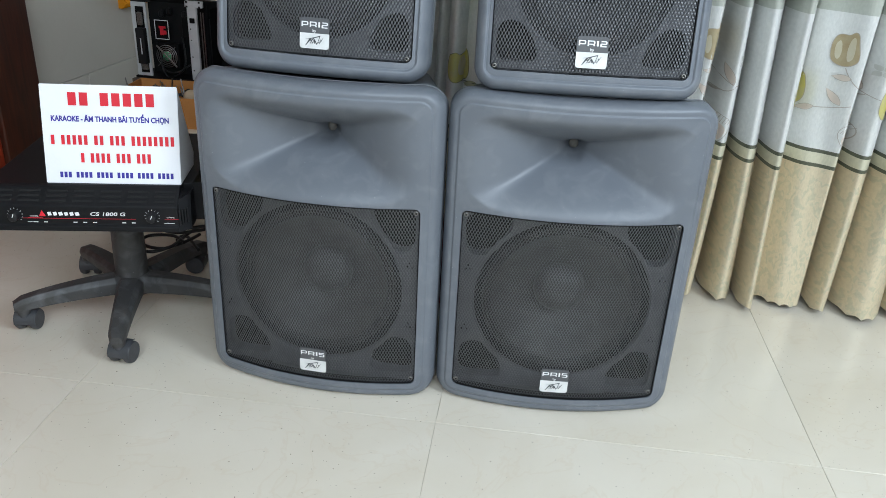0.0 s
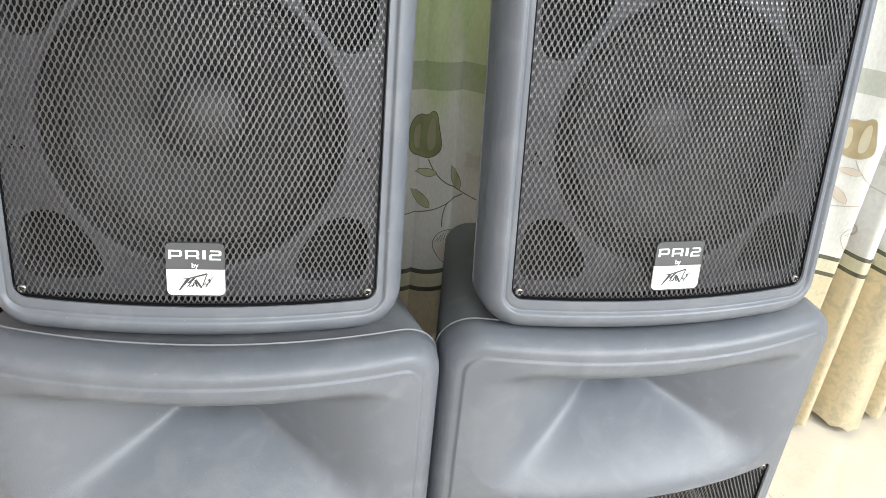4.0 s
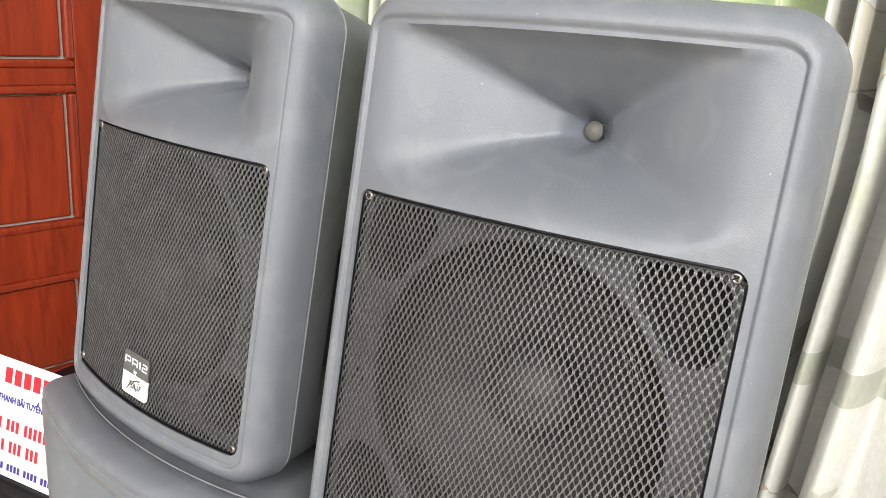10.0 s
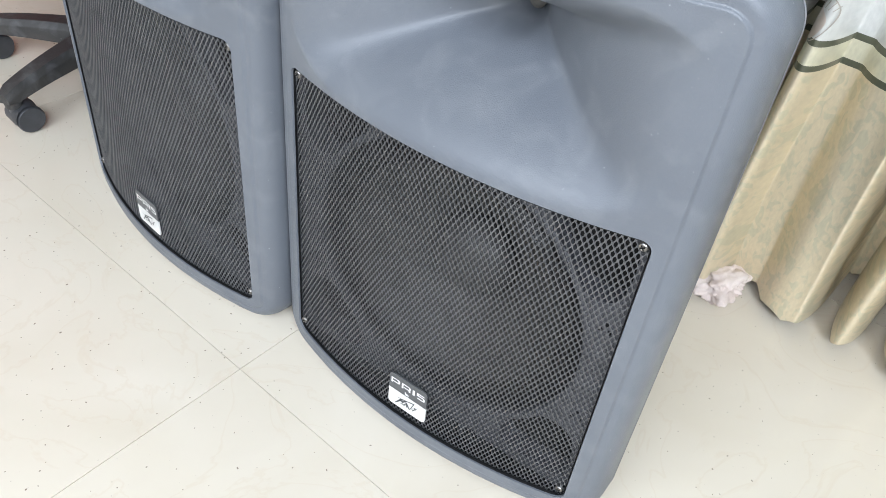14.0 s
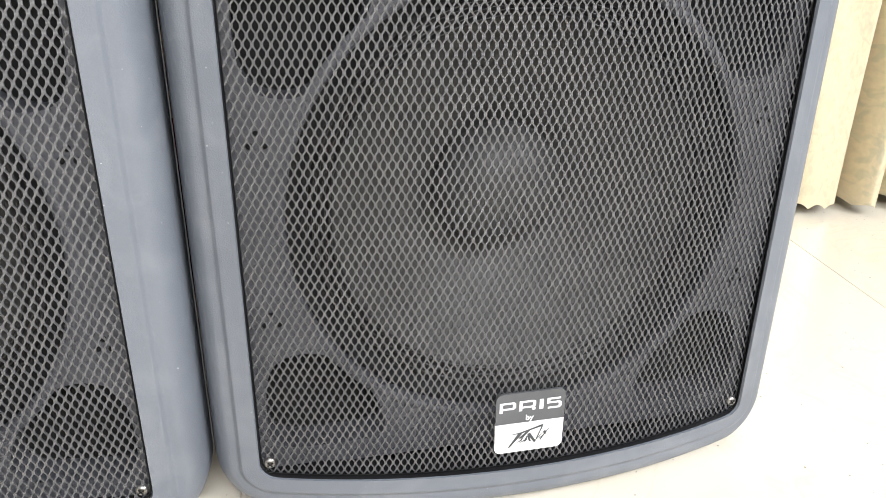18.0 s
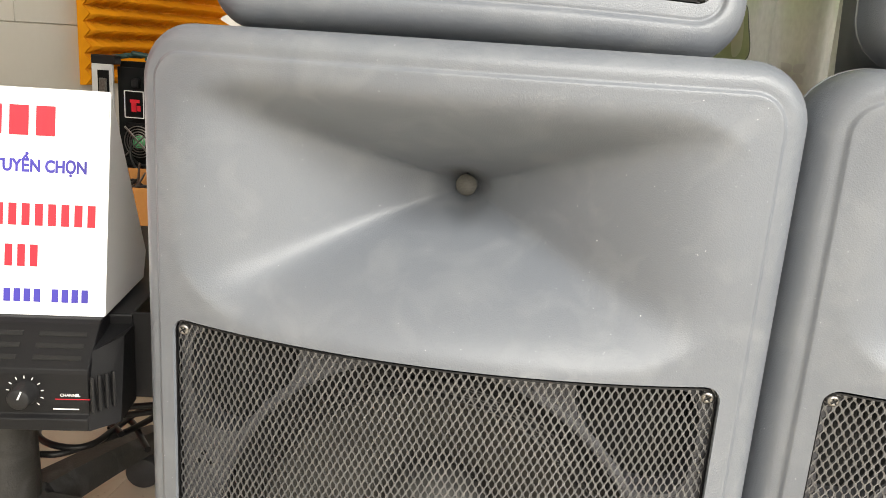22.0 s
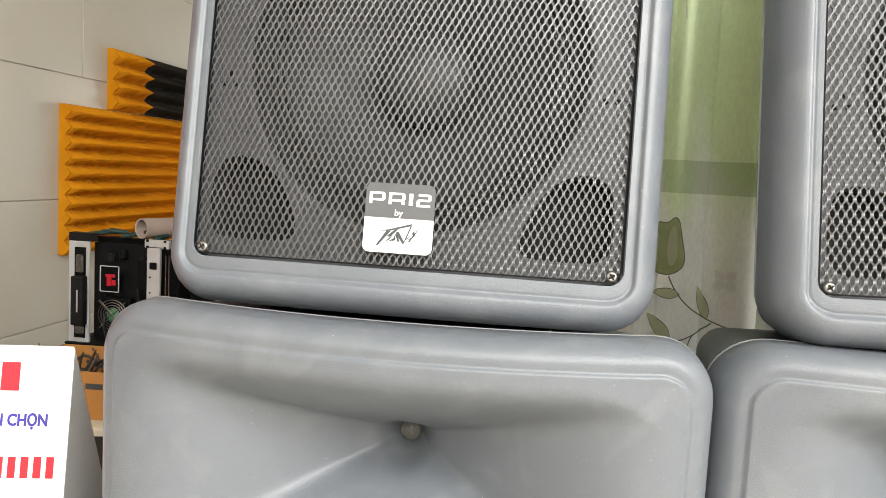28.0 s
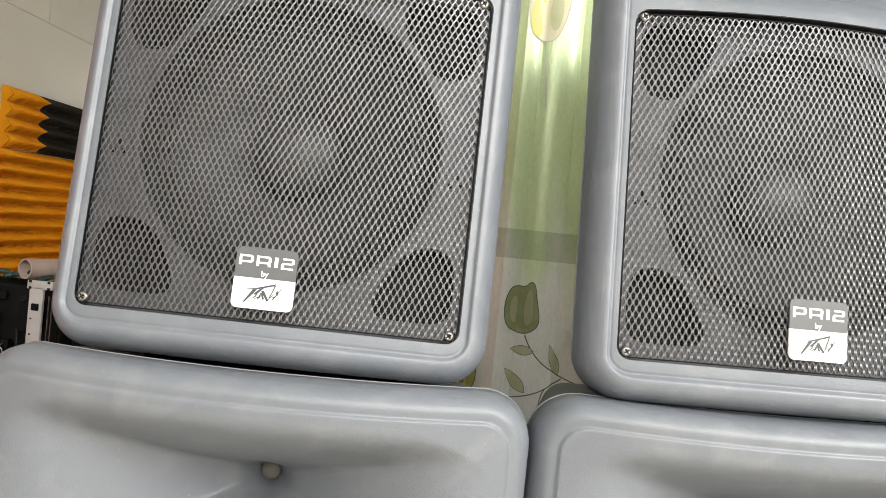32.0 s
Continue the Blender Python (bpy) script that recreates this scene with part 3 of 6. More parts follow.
    for x in (-at, at):
        for z in (sz0, sz1):
            v, f = lathe([(0.0001, -0.0006), (0.0015, -0.0006), (0.0019, -0.0026), (0.0036, -0.0022), (0.0049, -0.0008), (0.0052, 0.001)], 18)
            ns_ = len(f)
            # near-black strips drawn for the shade in the cross recess
            for a in (35, 125):
                ca_, sa_ = math.cos(radians(a)), math.sin(radians(a))
                o_ = len(v)
                v += [(p * ca_ - w_ * sa_, -0.0030, p * sa_ + w_ * ca_) for p, w_ in ((-0.0030, -0.0006), (0.0030, -0.0006), (0.0030, 0.0006), (-0.0030, 0.0006))]
                f.append((o_, o_ + 1, o_ + 2, o_ + 3))
            screw = link("grille_screw", v, f, [STEEL, HOLLOW], grille, "zinc cross-head screw", True, matrix=pose(x - math.copysign(0.002, x), arc(x) + gy - 0.001, z + (0.001 if z < zc else -0.002)))
            for k_ in (ns_, ns_ + 1):
                screw.data.polygons[k_].material_index = 1

    # name badge
    bd = empty("badge", pose(0, arc(0) + gy - 0.0012, badge_z))
    bd.parent = top
    for nm, z0, z1, mt in (("upper_field", 0.0, bh, BADGE_G), ("lower_field", -bh, 0.0, BADGE_W)):
        bm = bmesh.new()
        out = [(x, z) for x, z in round_rect(bw, -bh, bh, 0.0055, 6, 0.004) if z0 + 1e-6 < z < z1 - 1e-6 or abs(abs(z) - bh) < 1e-6 and z * (z0 + z1) > 0]
        out += [(bw, 0.0), (-bw, 0.0)]
        out.sort(key=lambda p: math.atan2(p[1] - (z0 + z1) / 2, p[0]))
        vf = [bm.verts.new((x, -0.002, z)) for x, z in out]
        vb = [bm.verts.new((x, 0.0, z)) for x, z in out]
        bm.faces.new(vf)
        for i in range(len(out)):
            bm.faces.new((vf[i], vf[(i + 1) % len(out)], vb[(i + 1) % len(out)], vb[i]))
        part(nm, bm, mt, bd)
    face = pose(0, -0.0022, 0, 90, 0, 0)
    block_letters("PR15" if big else "PR12", bw * 1.80, 0.0106, bd, pose(0, -0.0022, bh * 0.55))
    lettering("by", 0.0074, INK_W, bd, face @ pose(-bw * 0.02, bh * 0.15, 0), bold=0.0001)
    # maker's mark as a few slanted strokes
    bm = bmesh.new()
    u = bw / 0.0297
    for pg in (((-18.7, 3.0), (-8, 4.6), (12.4, 10.8), (10.2, 8.2), (-7, 3.4)), ((-10.0, 3.3), (-5.8, 3.4), (-16.8, -10.2), (-18.2, -9.8)), ((-3.2, 4.4), (0.9, 5.6), (-6.4, -1.9), (-9.4, -1.4)),
               ((-11, -6.6), (-4.2, 0.2), (-6.4, -4.0)), ((-9.8, -6.8), (-3.6, -3.2), (-4.2, -4.8)), ((-4.9, -6.6), (-1.8, 1.2), (-1.6, -3.8)), ((-2.0, 0.6), (-0.2, 0.6), (2.0, -5.4), (0.4, -6.0)),
               ((-2.0, 2.2), (0.8, 3.2), (6.4, -6.2), (4.8, -7.6)), ((5.6, -5.6), (6.8, -5.0), (12.4, 10.2), (10.6, 8.6)), ((6.8, -3.8), (11.9, 2.2), (9.0, -2.6)), ((7.2, -4.4), (12.6, -0.8), (11.6, -2.6)),
               ((12.2, 2.8), (14.2, 4.2), (15.0, 0.0), (13.4, -1.0)), ((16.8, 5.8), (18.6, 7.4), (10.4, -5.8), (9.2, -5.2))):
        bm.faces.new([bm.verts.new((x * 0.00100 * u, 0, (z * 0.98 - 14.2) * 0.001 * u)) for x, z in pg])
    part("makers_mark", bm, INK_D, bd, matrix=pose(0, -0.0024, 0))
    # feet
    for x in (-hw * 0.55, hw * 0.55):
        for y in (0.07, depth - 0.07):
            bm = bmesh.new()
            cyl(bm, 0.013, 0.015, 0.008, pose(x * (1 if y < 0.1 else back_w / hw), y, zb - 0.001 + (0.004 if big else 0)), 20)
            part("rubber_foot", bm, BLACKP, top, smooth=True, sharp=40)
    return top


def cabinet_pose(x, y, z, rx, ry, rz):
    """From a turn given as one axis times its angle in degrees."""
    v = Vector((rx, ry, rz))
    return Matrix.Translation((x, y, z)) @ Matrix.Rotation(radians(v.length), 4, v.normalized())


large = loudspeaker(True)
large.matrix_basis = pose(-0.2557, 0, 0)
tagged(large, label="large grey plastic loudspeaker with black mesh grille, on the floor", group="large loudspeakers")
copy_thing(large, pose(0.2650, 0.0534, 0, 0, 0, 7.59))
small = loudspeaker(False)
small.matrix_basis = cabinet_pose(-0.2575, 0.0375, 0.6814, -7.64, 0.36, 1.51)
tagged(small, label="smaller grey plastic loudspeaker with black mesh grille, stacked on another", group="small loudspeakers")
copy_thing(small, cabinet_pose(0.2607, 0.0618, 0.6841, -8.21, -0.65, 6.53))

# ---- the room ----


def tile_material():
    """Polished cream tile: cloudy, with faint tan veins and scattered dark specks."""
    m, nt, n, l, b = nodes_of("cream_floor_tile")
    co, info, av = n.new("ShaderNodeTexCoord"), n.new("ShaderNodeObjectInfo"), n.new("ShaderNodeVectorMath")
    av.operation = "MULTIPLY_ADD"
    av.inputs[1].default_value = (7.0, 7.0, 7.0)
    l.new(info.outputs["Random"], av.inputs[0])
    l.new(co.outputs["Object"], av.inputs[2])

    def noise(scale, detail, dist=0.0):
        t = n.new("ShaderNodeTexNoise")
        t.inputs["Scale"].default_value, t.inputs["Detail"].default_value, t.inputs["Distortion"].default_value = scale, detail, dist
        l.new(av.outputs[0], t.inputs["Vector"])
        return t

    def ranged(src, a, b_, c, d):
        r = n.new("ShaderNodeMapRange")
        for i, v in enumerate((a, b_, c, d)):
            r.inputs[i + 1].default_value = v
        l.new(src, r.inputs[0])
        return r.outputs[0]

    def mixed(fac, a, c):
        x = n.new("ShaderNodeMix")
        x.data_type = "RGBA"
        l.new(fac, x.inputs[0])
        if isinstance(a, tuple):
            x.inputs[6].default_value = (*a, 1)
        else:
            l.new(a, x.inputs[6])
        x.inputs[7].default_value = (*c, 1)
        return x.outputs[2]

    cloud, vein, speck = noise(3.0, 5, 0.6), noise(4.5, 6, 1.4), noise(170, 1)
    c = mixed(ranged(cloud.outputs["Fac"], 0.35, 0.68, 0.0, 1.0), (0.672, 0.618, 0.524), (0.624, 0.564, 0.462))
    dv = n.new("ShaderNodeMath")
    dv.operation = "SUBTRACT"
    dv.inputs[1].default_value = 0.5
    l.new(vein.outputs["Fac"], dv.inputs[0])
    ab = n.new("ShaderNodeMath")
    ab.operation = "ABSOLUTE"
    l.new(dv.outputs[0], ab.inputs[0])
    c = mixed(ranged(ab.outputs[0], 0.0, 0.014, 0.20, 0.0), c, (0.56, 0.45, 0.32))
    c = mixed(ranged(speck.outputs["Fac"], 0.755, 0.79, 0.0, 0.8), c, (0.12, 0.085, 0.06))
    l.new(c, b.inputs["Base Color"])
    l.new(ranged(cloud.outputs["Fac"], 0.3, 0.7, 0.16, 0.26), b.inputs["Roughness"])
    return m


TILE = tile_material()
GROUT = mat("floor_joint", (0.62, 0.56, 0.47), rough=0.8, bscale=300)
WALLT = mat("beige_wall_tile", (0.64, 0.61, 0.545), (0.60, 0.57, 0.505), rough=0.32, scale=2.0, bscale=60)
WALLJ = mat("wall_joint", (0.62, 0.59, 0.535), rough=0.8)
PLASTER = mat("white_plaster", (0.72, 0.72, 0.70), (0.66, 0.66, 0.64), rough=0.85, scale=1.5, bump=0.3, bscale=120)


def slab(name, x0, x1, y0, y1, z0, z1, material, label="", kind="structure"):
    bm = bmesh.new()
    box(bm, (x1 - x0, y1 - y0, z1 - z0), ((x0 + x1) / 2, (y0 + y1) / 2, (z0 + z1) / 2))
    return part(name, bm, material, None, label, kind=kind)


XL, XR, YF, YB, ZC = -1.6, 3.0, -2.6, 3.0, 3.7
floor = slab("floor", XL - 0.2, XR + 0.2, YF - 0.2, YB + 0.2, -0.12, -0.0016, GROUT, "cream polished floor with wide tiles")
slab("ceiling", XL - 0.2, XR + 0.2, YF - 0.2, YB + 0.2, ZC, ZC + 0.15, PLASTER, "plain white ceiling")
wall_left = slab("wall_left", XL - 0.22, XL - 0.004, YF - 0.2, YB + 0.2, -0.1, ZC, WALLJ, "wall clad in pale grey tiles")
# grey chosen to hold down light bounced from the unseen right wall
DULL = mat("bounce_cutting_grey", (0.30, 0.30, 0.29), rough=0.85, scale=1.5, bump=0.3, bscale=120)
# right wall, unseen, round a gap added for the right fill lamp
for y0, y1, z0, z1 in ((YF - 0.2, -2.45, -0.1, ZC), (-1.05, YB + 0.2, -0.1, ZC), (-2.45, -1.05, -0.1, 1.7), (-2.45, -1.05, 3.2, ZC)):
    slab("wall_right", XR, XR + 0.2, y0, y1, z0, z1, DULL, "unseen right wall, grey to cut bounced light")
# back wall of the niche round a gap added for its fill lamp
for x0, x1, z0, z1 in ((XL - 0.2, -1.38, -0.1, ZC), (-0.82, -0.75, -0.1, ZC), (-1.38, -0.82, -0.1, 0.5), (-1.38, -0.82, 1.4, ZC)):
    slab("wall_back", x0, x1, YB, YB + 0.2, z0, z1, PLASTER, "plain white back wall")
# window wall hidden by the curtain: sill, head and piers; opening narrowed so only the cloth's middle is backlit
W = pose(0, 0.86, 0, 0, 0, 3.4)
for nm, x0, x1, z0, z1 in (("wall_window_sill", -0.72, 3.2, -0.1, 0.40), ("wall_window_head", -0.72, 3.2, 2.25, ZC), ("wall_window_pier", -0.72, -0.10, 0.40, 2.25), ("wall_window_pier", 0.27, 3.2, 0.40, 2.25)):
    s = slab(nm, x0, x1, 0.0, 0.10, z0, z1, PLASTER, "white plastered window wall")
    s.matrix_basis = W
side = slab("wall_return", -0.76, -0.66, 0.86, YB, -0.1, ZC, PLASTER, "white wall end beside the window")
SHADE = mat("unseen_front_dark", (0.11, 0.11, 0.115), (0.085, 0.085, 0.09), rough=0.6, scale=2.0, bump=0.2, bscale=150)
# shop front, unseen: piers and head round the open doorway; the dark pier limits light and reflections
slab("unseen_front_pier", XL - 0.2, -0.75, YF - 0.2, YF, -0.1, ZC, SHADE, "unseen dark pier added to limit light from the front left")
slab("unseen_front_pier", 2.75, XR + 0.2, YF - 0.2, YF, -0.1, ZC, PLASTER, "white shop front pier")
slab("unseen_front_head", -0.75, 2.75, YF - 0.2, YF, 3.6, ZC, SHADE, "unseen dark lintel over the shop front")
# unseen, added to keep direct sun out of the room
slab("sun_block_slab", XL - 0.2, XR + 0.2, YF - 1.9, YF - 0.2, 3.72, 3.80, SHADE, "unseen sun block added over the shop front")
slab("ground", -30, 33, -40, YF - 0.2, -0.30, -0.14, mat("grey_concrete_pavement", (0.30, 0.29, 0.27), (0.24, 0.235, 0.22), rough=0.85, scale=1.2, bump=0.5, bscale=60), "grey concrete ground outside the shop front")

# ---- curtain ----


def cloth_material():
    m, nt, n, l, b = nodes_of("printed_satin_curtain")
    uv = n.new("ShaderNodeUVMap")
    sep = n.new("ShaderNodeSeparateXYZ")
    l.new(uv.outputs[0], sep.inputs[0])
    # bands of the weave by height
    ramp = n.new("ShaderNodeValToRGB")
    ramp.color_ramp.interpolation = "CONSTANT"
    mr = n.new("ShaderNodeMapRange")
    mr.inputs[1].default_value, mr.inputs[2].default_value = 0.0, 2.4
    l.new(sep.outputs[1], mr.inputs[0])
    l.new(mr.outputs[0], ramp.inputs[0])
    gold, ink, pale, white, band = (0.66, 0.57, 0.40), (0.10, 0.105, 0.07), (0.64, 0.61, 0.46), (0.66, 0.66, 0.635), (0.44, 0.455, 0.40)
    stops = [(0.0, gold), (0.418, ink), (0.430, pale), (0.456, ink), (0.468, white), (0.800, band), (0.846, white)]
    el = ramp.color_ramp.elements
    el[0].position, el[0].color = 0.0, (*gold, 1)
    el[1].position, el[1].color = 0.418 / 2.4, (*ink, 1)
    for z, c in stops[2:]:
        e = el.new(z / 2.4)
        e.color = (*c, 1)
    # green wash over the white field, strongest above the band
    ns = n.new("ShaderNodeTexNoise")
    ns.inputs["Scale"].default_value, ns.inputs["Detail"].default_value = 5.0, 2
    nm = n.new("ShaderNodeMapping")
    nm.inputs["Scale"].default_value = (2.4, 0.7, 1)
    l.new(uv.outputs[0], nm.inputs[0])
    l.new(nm.outputs[0], ns.inputs["Vector"])
    gz = n.new("ShaderNodeMapRange")
    gz.interpolation_type = "SMOOTHSTEP"
    gz.inputs[1].default_value, gz.inputs[2].default_value = 0.55, 1.05
    gz.inputs[3].default_value, gz.inputs[4].default_value = -0.30, 0.18
    l.new(sep.outputs[1], gz.inputs[0])
    ad = n.new("ShaderNodeMath")
    l.new(ns.outputs["Fac"], ad.inputs[0])
    l.new(gz.outputs[0], ad.inputs[1])
    # more green in the middle, toned for the light coming through the cloth
    gs = n.new("ShaderNodeMapRange")
    gs.inputs[1].default_value, gs.inputs[2].default_value, gs.inputs[3].default_value, gs.inputs[4].default_value = 0.15, 0.28, 0.24, -0.12
    l.new(sep.outputs[0], gs.inputs[0])
    ad2 = n.new("ShaderNodeMath")
    gl = n.new("ShaderNodeMapRange")
    gl.inputs[1].default_value, gl.inputs[2].default_value, gl.inputs[3].default_value, gl.inputs[4].default_value = -0.13, -0.02, -0.26, 0.0
    l.new(sep.outputs[0], gl.inputs[0])
    ad3 = n.new("ShaderNodeMath")
    l.new(gs.outputs[0], ad3.inputs[0])
    l.new(gl.outputs[0], ad3.inputs[1])
    l.new(ad.outputs[0], ad2.inputs[0])
    l.new(ad3.outputs[0], ad2.inputs[1])
    gf = n.new("ShaderNodeMapRange")
    gf.inputs[1].default_value, gf.inputs[2].default_value = 0.58, 0.80
    l.new(ad2.outputs[0], gf.inputs[0])
    lim = n.new("ShaderNodeMath")
    lim.operation = "MULTIPLY"
    up = n.new("ShaderNodeMath")
    up.operation, up.inputs[1].default_value = "GREATER_THAN", 0.468
    l.new(sep.outputs[1], up.inputs[0])
    l.new(gf.outputs[0], lim.inputs[0])
    l.new(up.outputs[0], lim.inputs[1])
    mix = n.new("ShaderNodeMix")
    mix.data_type, mix.blend_type = "RGBA", "MULTIPLY"
    mix.inputs[7].default_value = (0.72, 0.87, 0.54, 1)
    l.new(lim.outputs[0], mix.inputs[0])
    l.new(ramp.outputs[0], mix.inputs[6])
    # damask grain
    wv = n.new("ShaderNodeTexNoise")
    mp = n.new("ShaderNodeMapping")
    mp.inputs["Scale"].default_value = (260, 90, 1)
    l.new(uv.outputs[0], mp.inputs[0])
    l.new(mp.outputs[0], wv.inputs["Vector"])
    wv.inputs["Scale"].default_value = 1.0
    gr = n.new("ShaderNodeMapRange")
    gr.inputs[3].default_value, gr.inputs[4].default_value = 0.84, 1.12
    l.new(wv.outputs["Fac"], gr.inputs[0])
    sc = n.new("ShaderNodeMix")
    sc.data_type, sc.blend_type = "RGBA", "MULTIPLY"
    sc.inputs[0].default_value = 1.0
    l.new(mix.outputs[2], sc.inputs[6])
    l.new(gr.outputs[0], sc.inputs[7])
    # woven leaf figure, greener and duller than the ground
    fg = n.new("ShaderNodeTexNoise")
    fm = n.new("ShaderNodeMapping")
    fm.inputs["Scale"].default_value = (75, 38, 1)
    fm.inputs["Rotation"].default_value = (0, 0, 0.5)
    l.new(uv.outputs[0], fm.inputs[0])
    l.new(fm.outputs[0], fg.inputs["Vector"])
    fg.inputs["Scale"].default_value, fg.inputs["Detail"].default_value, fg.inputs["Distortion"].default_value = 1.0, 1.5, 1.2
    fr = n.new("ShaderNodeMapRange")
    fr.inputs[1].default_value, fr.inputs[2].default_value, fr.inputs[4].default_value = 0.50, 0.60, 0.75
    l.new(fg.outputs["Fac"], fr.inputs[0])
    low = n.new("ShaderNodeMapRange")
    low.inputs[1].default_value, low.inputs[2].default_value, low.inputs[3].default_value, low.inputs[4].default_value = 0.415, 0.42, 1.0, 0.12
    l.new(sep.outputs[1], low.inputs[0])
    ff = n.new("ShaderNodeMath")
    ff.operation = "MULTIPLY"
    l.new(fr.outputs[0], ff.inputs[0])
    l.new(low.outputs[0], ff.inputs[1])
    fx = n.new("ShaderNodeMix")
    fx.data_type, fx.blend_type = "RGBA", "MULTIPLY"
    fx.inputs[7].default_value = (0.80, 0.87, 0.88, 1)
    l.new(ff.outputs[0], fx.inputs[0])
    l.new(sc.outputs[2], fx.inputs[6])
    l.new(fx.outputs[2], b.inputs["Base Color"])
    b.inputs["Roughness"].default_value = 0.33
    b.inputs["Specular IOR Level"].default_value = 0.8
    sheen = n.new("ShaderNodeMapRange")
    sheen.inputs[1].default_value, sheen.inputs[2].default_value, sheen.inputs[3].default_value, sheen.inputs[4].default_value = 0.45, 0.47, 0.32, 0.18
    l.new(sep.outputs[1], sheen.inputs[0])
    l.new(sheen.outputs[0], b.inputs["Metallic"])
    bp = n.new("ShaderNodeBump")
    bp.inputs["Strength"].default_value, bp.inputs["Distance"].default_value = 0.35, 0.001
    l.new(wv.outputs["Fac"], bp.inputs["Height"])
    l.new(bp.outputs[0], b.inputs["Normal"])
    tr = n.new("ShaderNodeBsdfTranslucent")
    l.new(sc.outputs[2], tr.inputs["Color"])
    ms = n.new("ShaderNodeMixShader")
    # translucency falls off beyond the middle, so the gaps between the folds stay dark
    thin = n.new("ShaderNodeMapRange")
    thin.inputs[1].default_value, thin.inputs[2].default_value, thin.inputs[3].default_value, thin.inputs[4].default_value = 0.255, 0.29, 0.20, 0.015
    l.new(sep.outputs[0], thin.inputs[0])
    l.new(thin.outputs[0], ms.inputs[0])
    out = [k for k in n if k.type == "OUTPUT_MATERIAL"][0]
    l.new(b.outputs[0], ms.inputs[1])
    l.new(tr.outputs[0], ms.inputs[2])
    l.new(ms.outputs[0], out.inputs[0])
    return m


CLOTH = cloth_material()


def print_mat(name, c1, c2):
    m = mat(name, c1, c2, rough=0.6, scale=40, bscale=400, spec=0.3)
    n, l = m.node_tree.nodes, m.node_tree.links
    tr, ms = n.new("ShaderNodeBsdfTranslucent"), n.new("ShaderNodeMixShader")
    tr.inputs["Color"].default_value = (*c1, 1)
    ms.inputs[0].default_value = 0.32
    b = n["Principled BSDF"]
    out = [k for k in n if k.type == "OUTPUT_MATERIAL"][0]
    l.new(b.outputs[0], ms.inputs[1])
    l.new(tr.outputs[0], ms.inputs[2])
    l.new(ms.outputs[0], out.inputs[0])
    return m


P_OLIVE = print_mat("olive_print", (0.36, 0.39, 0.20), (0.26, 0.30, 0.14))
P_YELL = print_mat("yellow_print", (0.64, 0.58, 0.16), (0.56, 0.53, 0.30))
P_LEAF = print_mat("leaf_print", (0.50, 0.49, 0.33), (0.42, 0.44, 0.26))
P_LINE = print_mat("outline_print", (0.44, 0.40, 0.35), (0.50, 0.47, 0.42))
P_ROSE = print_mat("rose_print", (0.68, 0.58, 0.50), (0.66, 0.61, 0.54))
P_GOLD = print_mat("gold_print", (0.50, 0.43, 0.27), (0.40, 0.31, 0.18))
P_CREAM = print_mat("cream_print", (0.65, 0.61, 0.47), (0.60, 0.54, 0.37))
P_INK = print_mat("dark_vine_print", (0.16, 0.18, 0.13), (0.12, 0.13, 0.09))
P_BLOS = print_mat("grey_blossom_print", (0.58, 0.58, 0.54), (0.53, 0.53, 0.49))
P_PALE = print_mat("pale_leaf_print", (0.56, 0.54, 0.47), (0.52, 0.50, 0.42))

CS0, CS1 = -0.66, 2.35
CURT = pose(0, 0.585, 0, 0, 0, 3.4)


# narrow leaning folds beside the loudspeakers: centre at 0.77 m height, half width, front at either edge
FOLDS = [(0.2985, 0.0104, 0.010, 0.004), (0.3310, 0.0124, 0.002, 0.008), (0.3722, 0.0205, 0.006, 0.036), (0.4260, 0.0345, -0.014, -0.010)]
TUBES = [(0.508, 0.066, 0.010, 0.080), (0.612, 0.026, 0.022), (0.688, 0.041, 0.020), (0.766, 0.030, -0.022), (0.868, 0.076, 0.014, 0.090),
         (0.972, 0.037, 0.006), (1.085, 0.066, -0.015), (1.190, 0.036, 0.020), (1.280, 0.050, 0.000)]
TUBES += [(1.375 + 0.092 * i, 0.038 + 0.008 * (i % 3), 0.018 * (i % 2)) for i in range(11)]

LEFT = [(-0.640, 0.022, 0.01), (-0.600, 0.018, 0.0), (-0.559, 0.011, 0.02), (-0.533, 0.012, 0.015), (-0.487, 0.029, 0.0), (-0.440, 0.016, 0.055), (-0.411, 0.0165, 0.018), (-0.368, 0.027, 0.0), (-0.3155, 0.0155, 0.010),
        (-0.280, 0.0205, 0.004), (-0.245, 0.008, 0.02), (-0.2205, 0.017, 0.034), (-0.159, 0.029, 0.0), (-0.117, 0.015, 0.06), (-0.080, 0.024, 0.0), (-0.037, 0.024, 0.016)]


def fold_lean(z):
    return 0.062 * (min(1.1, max(0.2, z)) - 0.77)


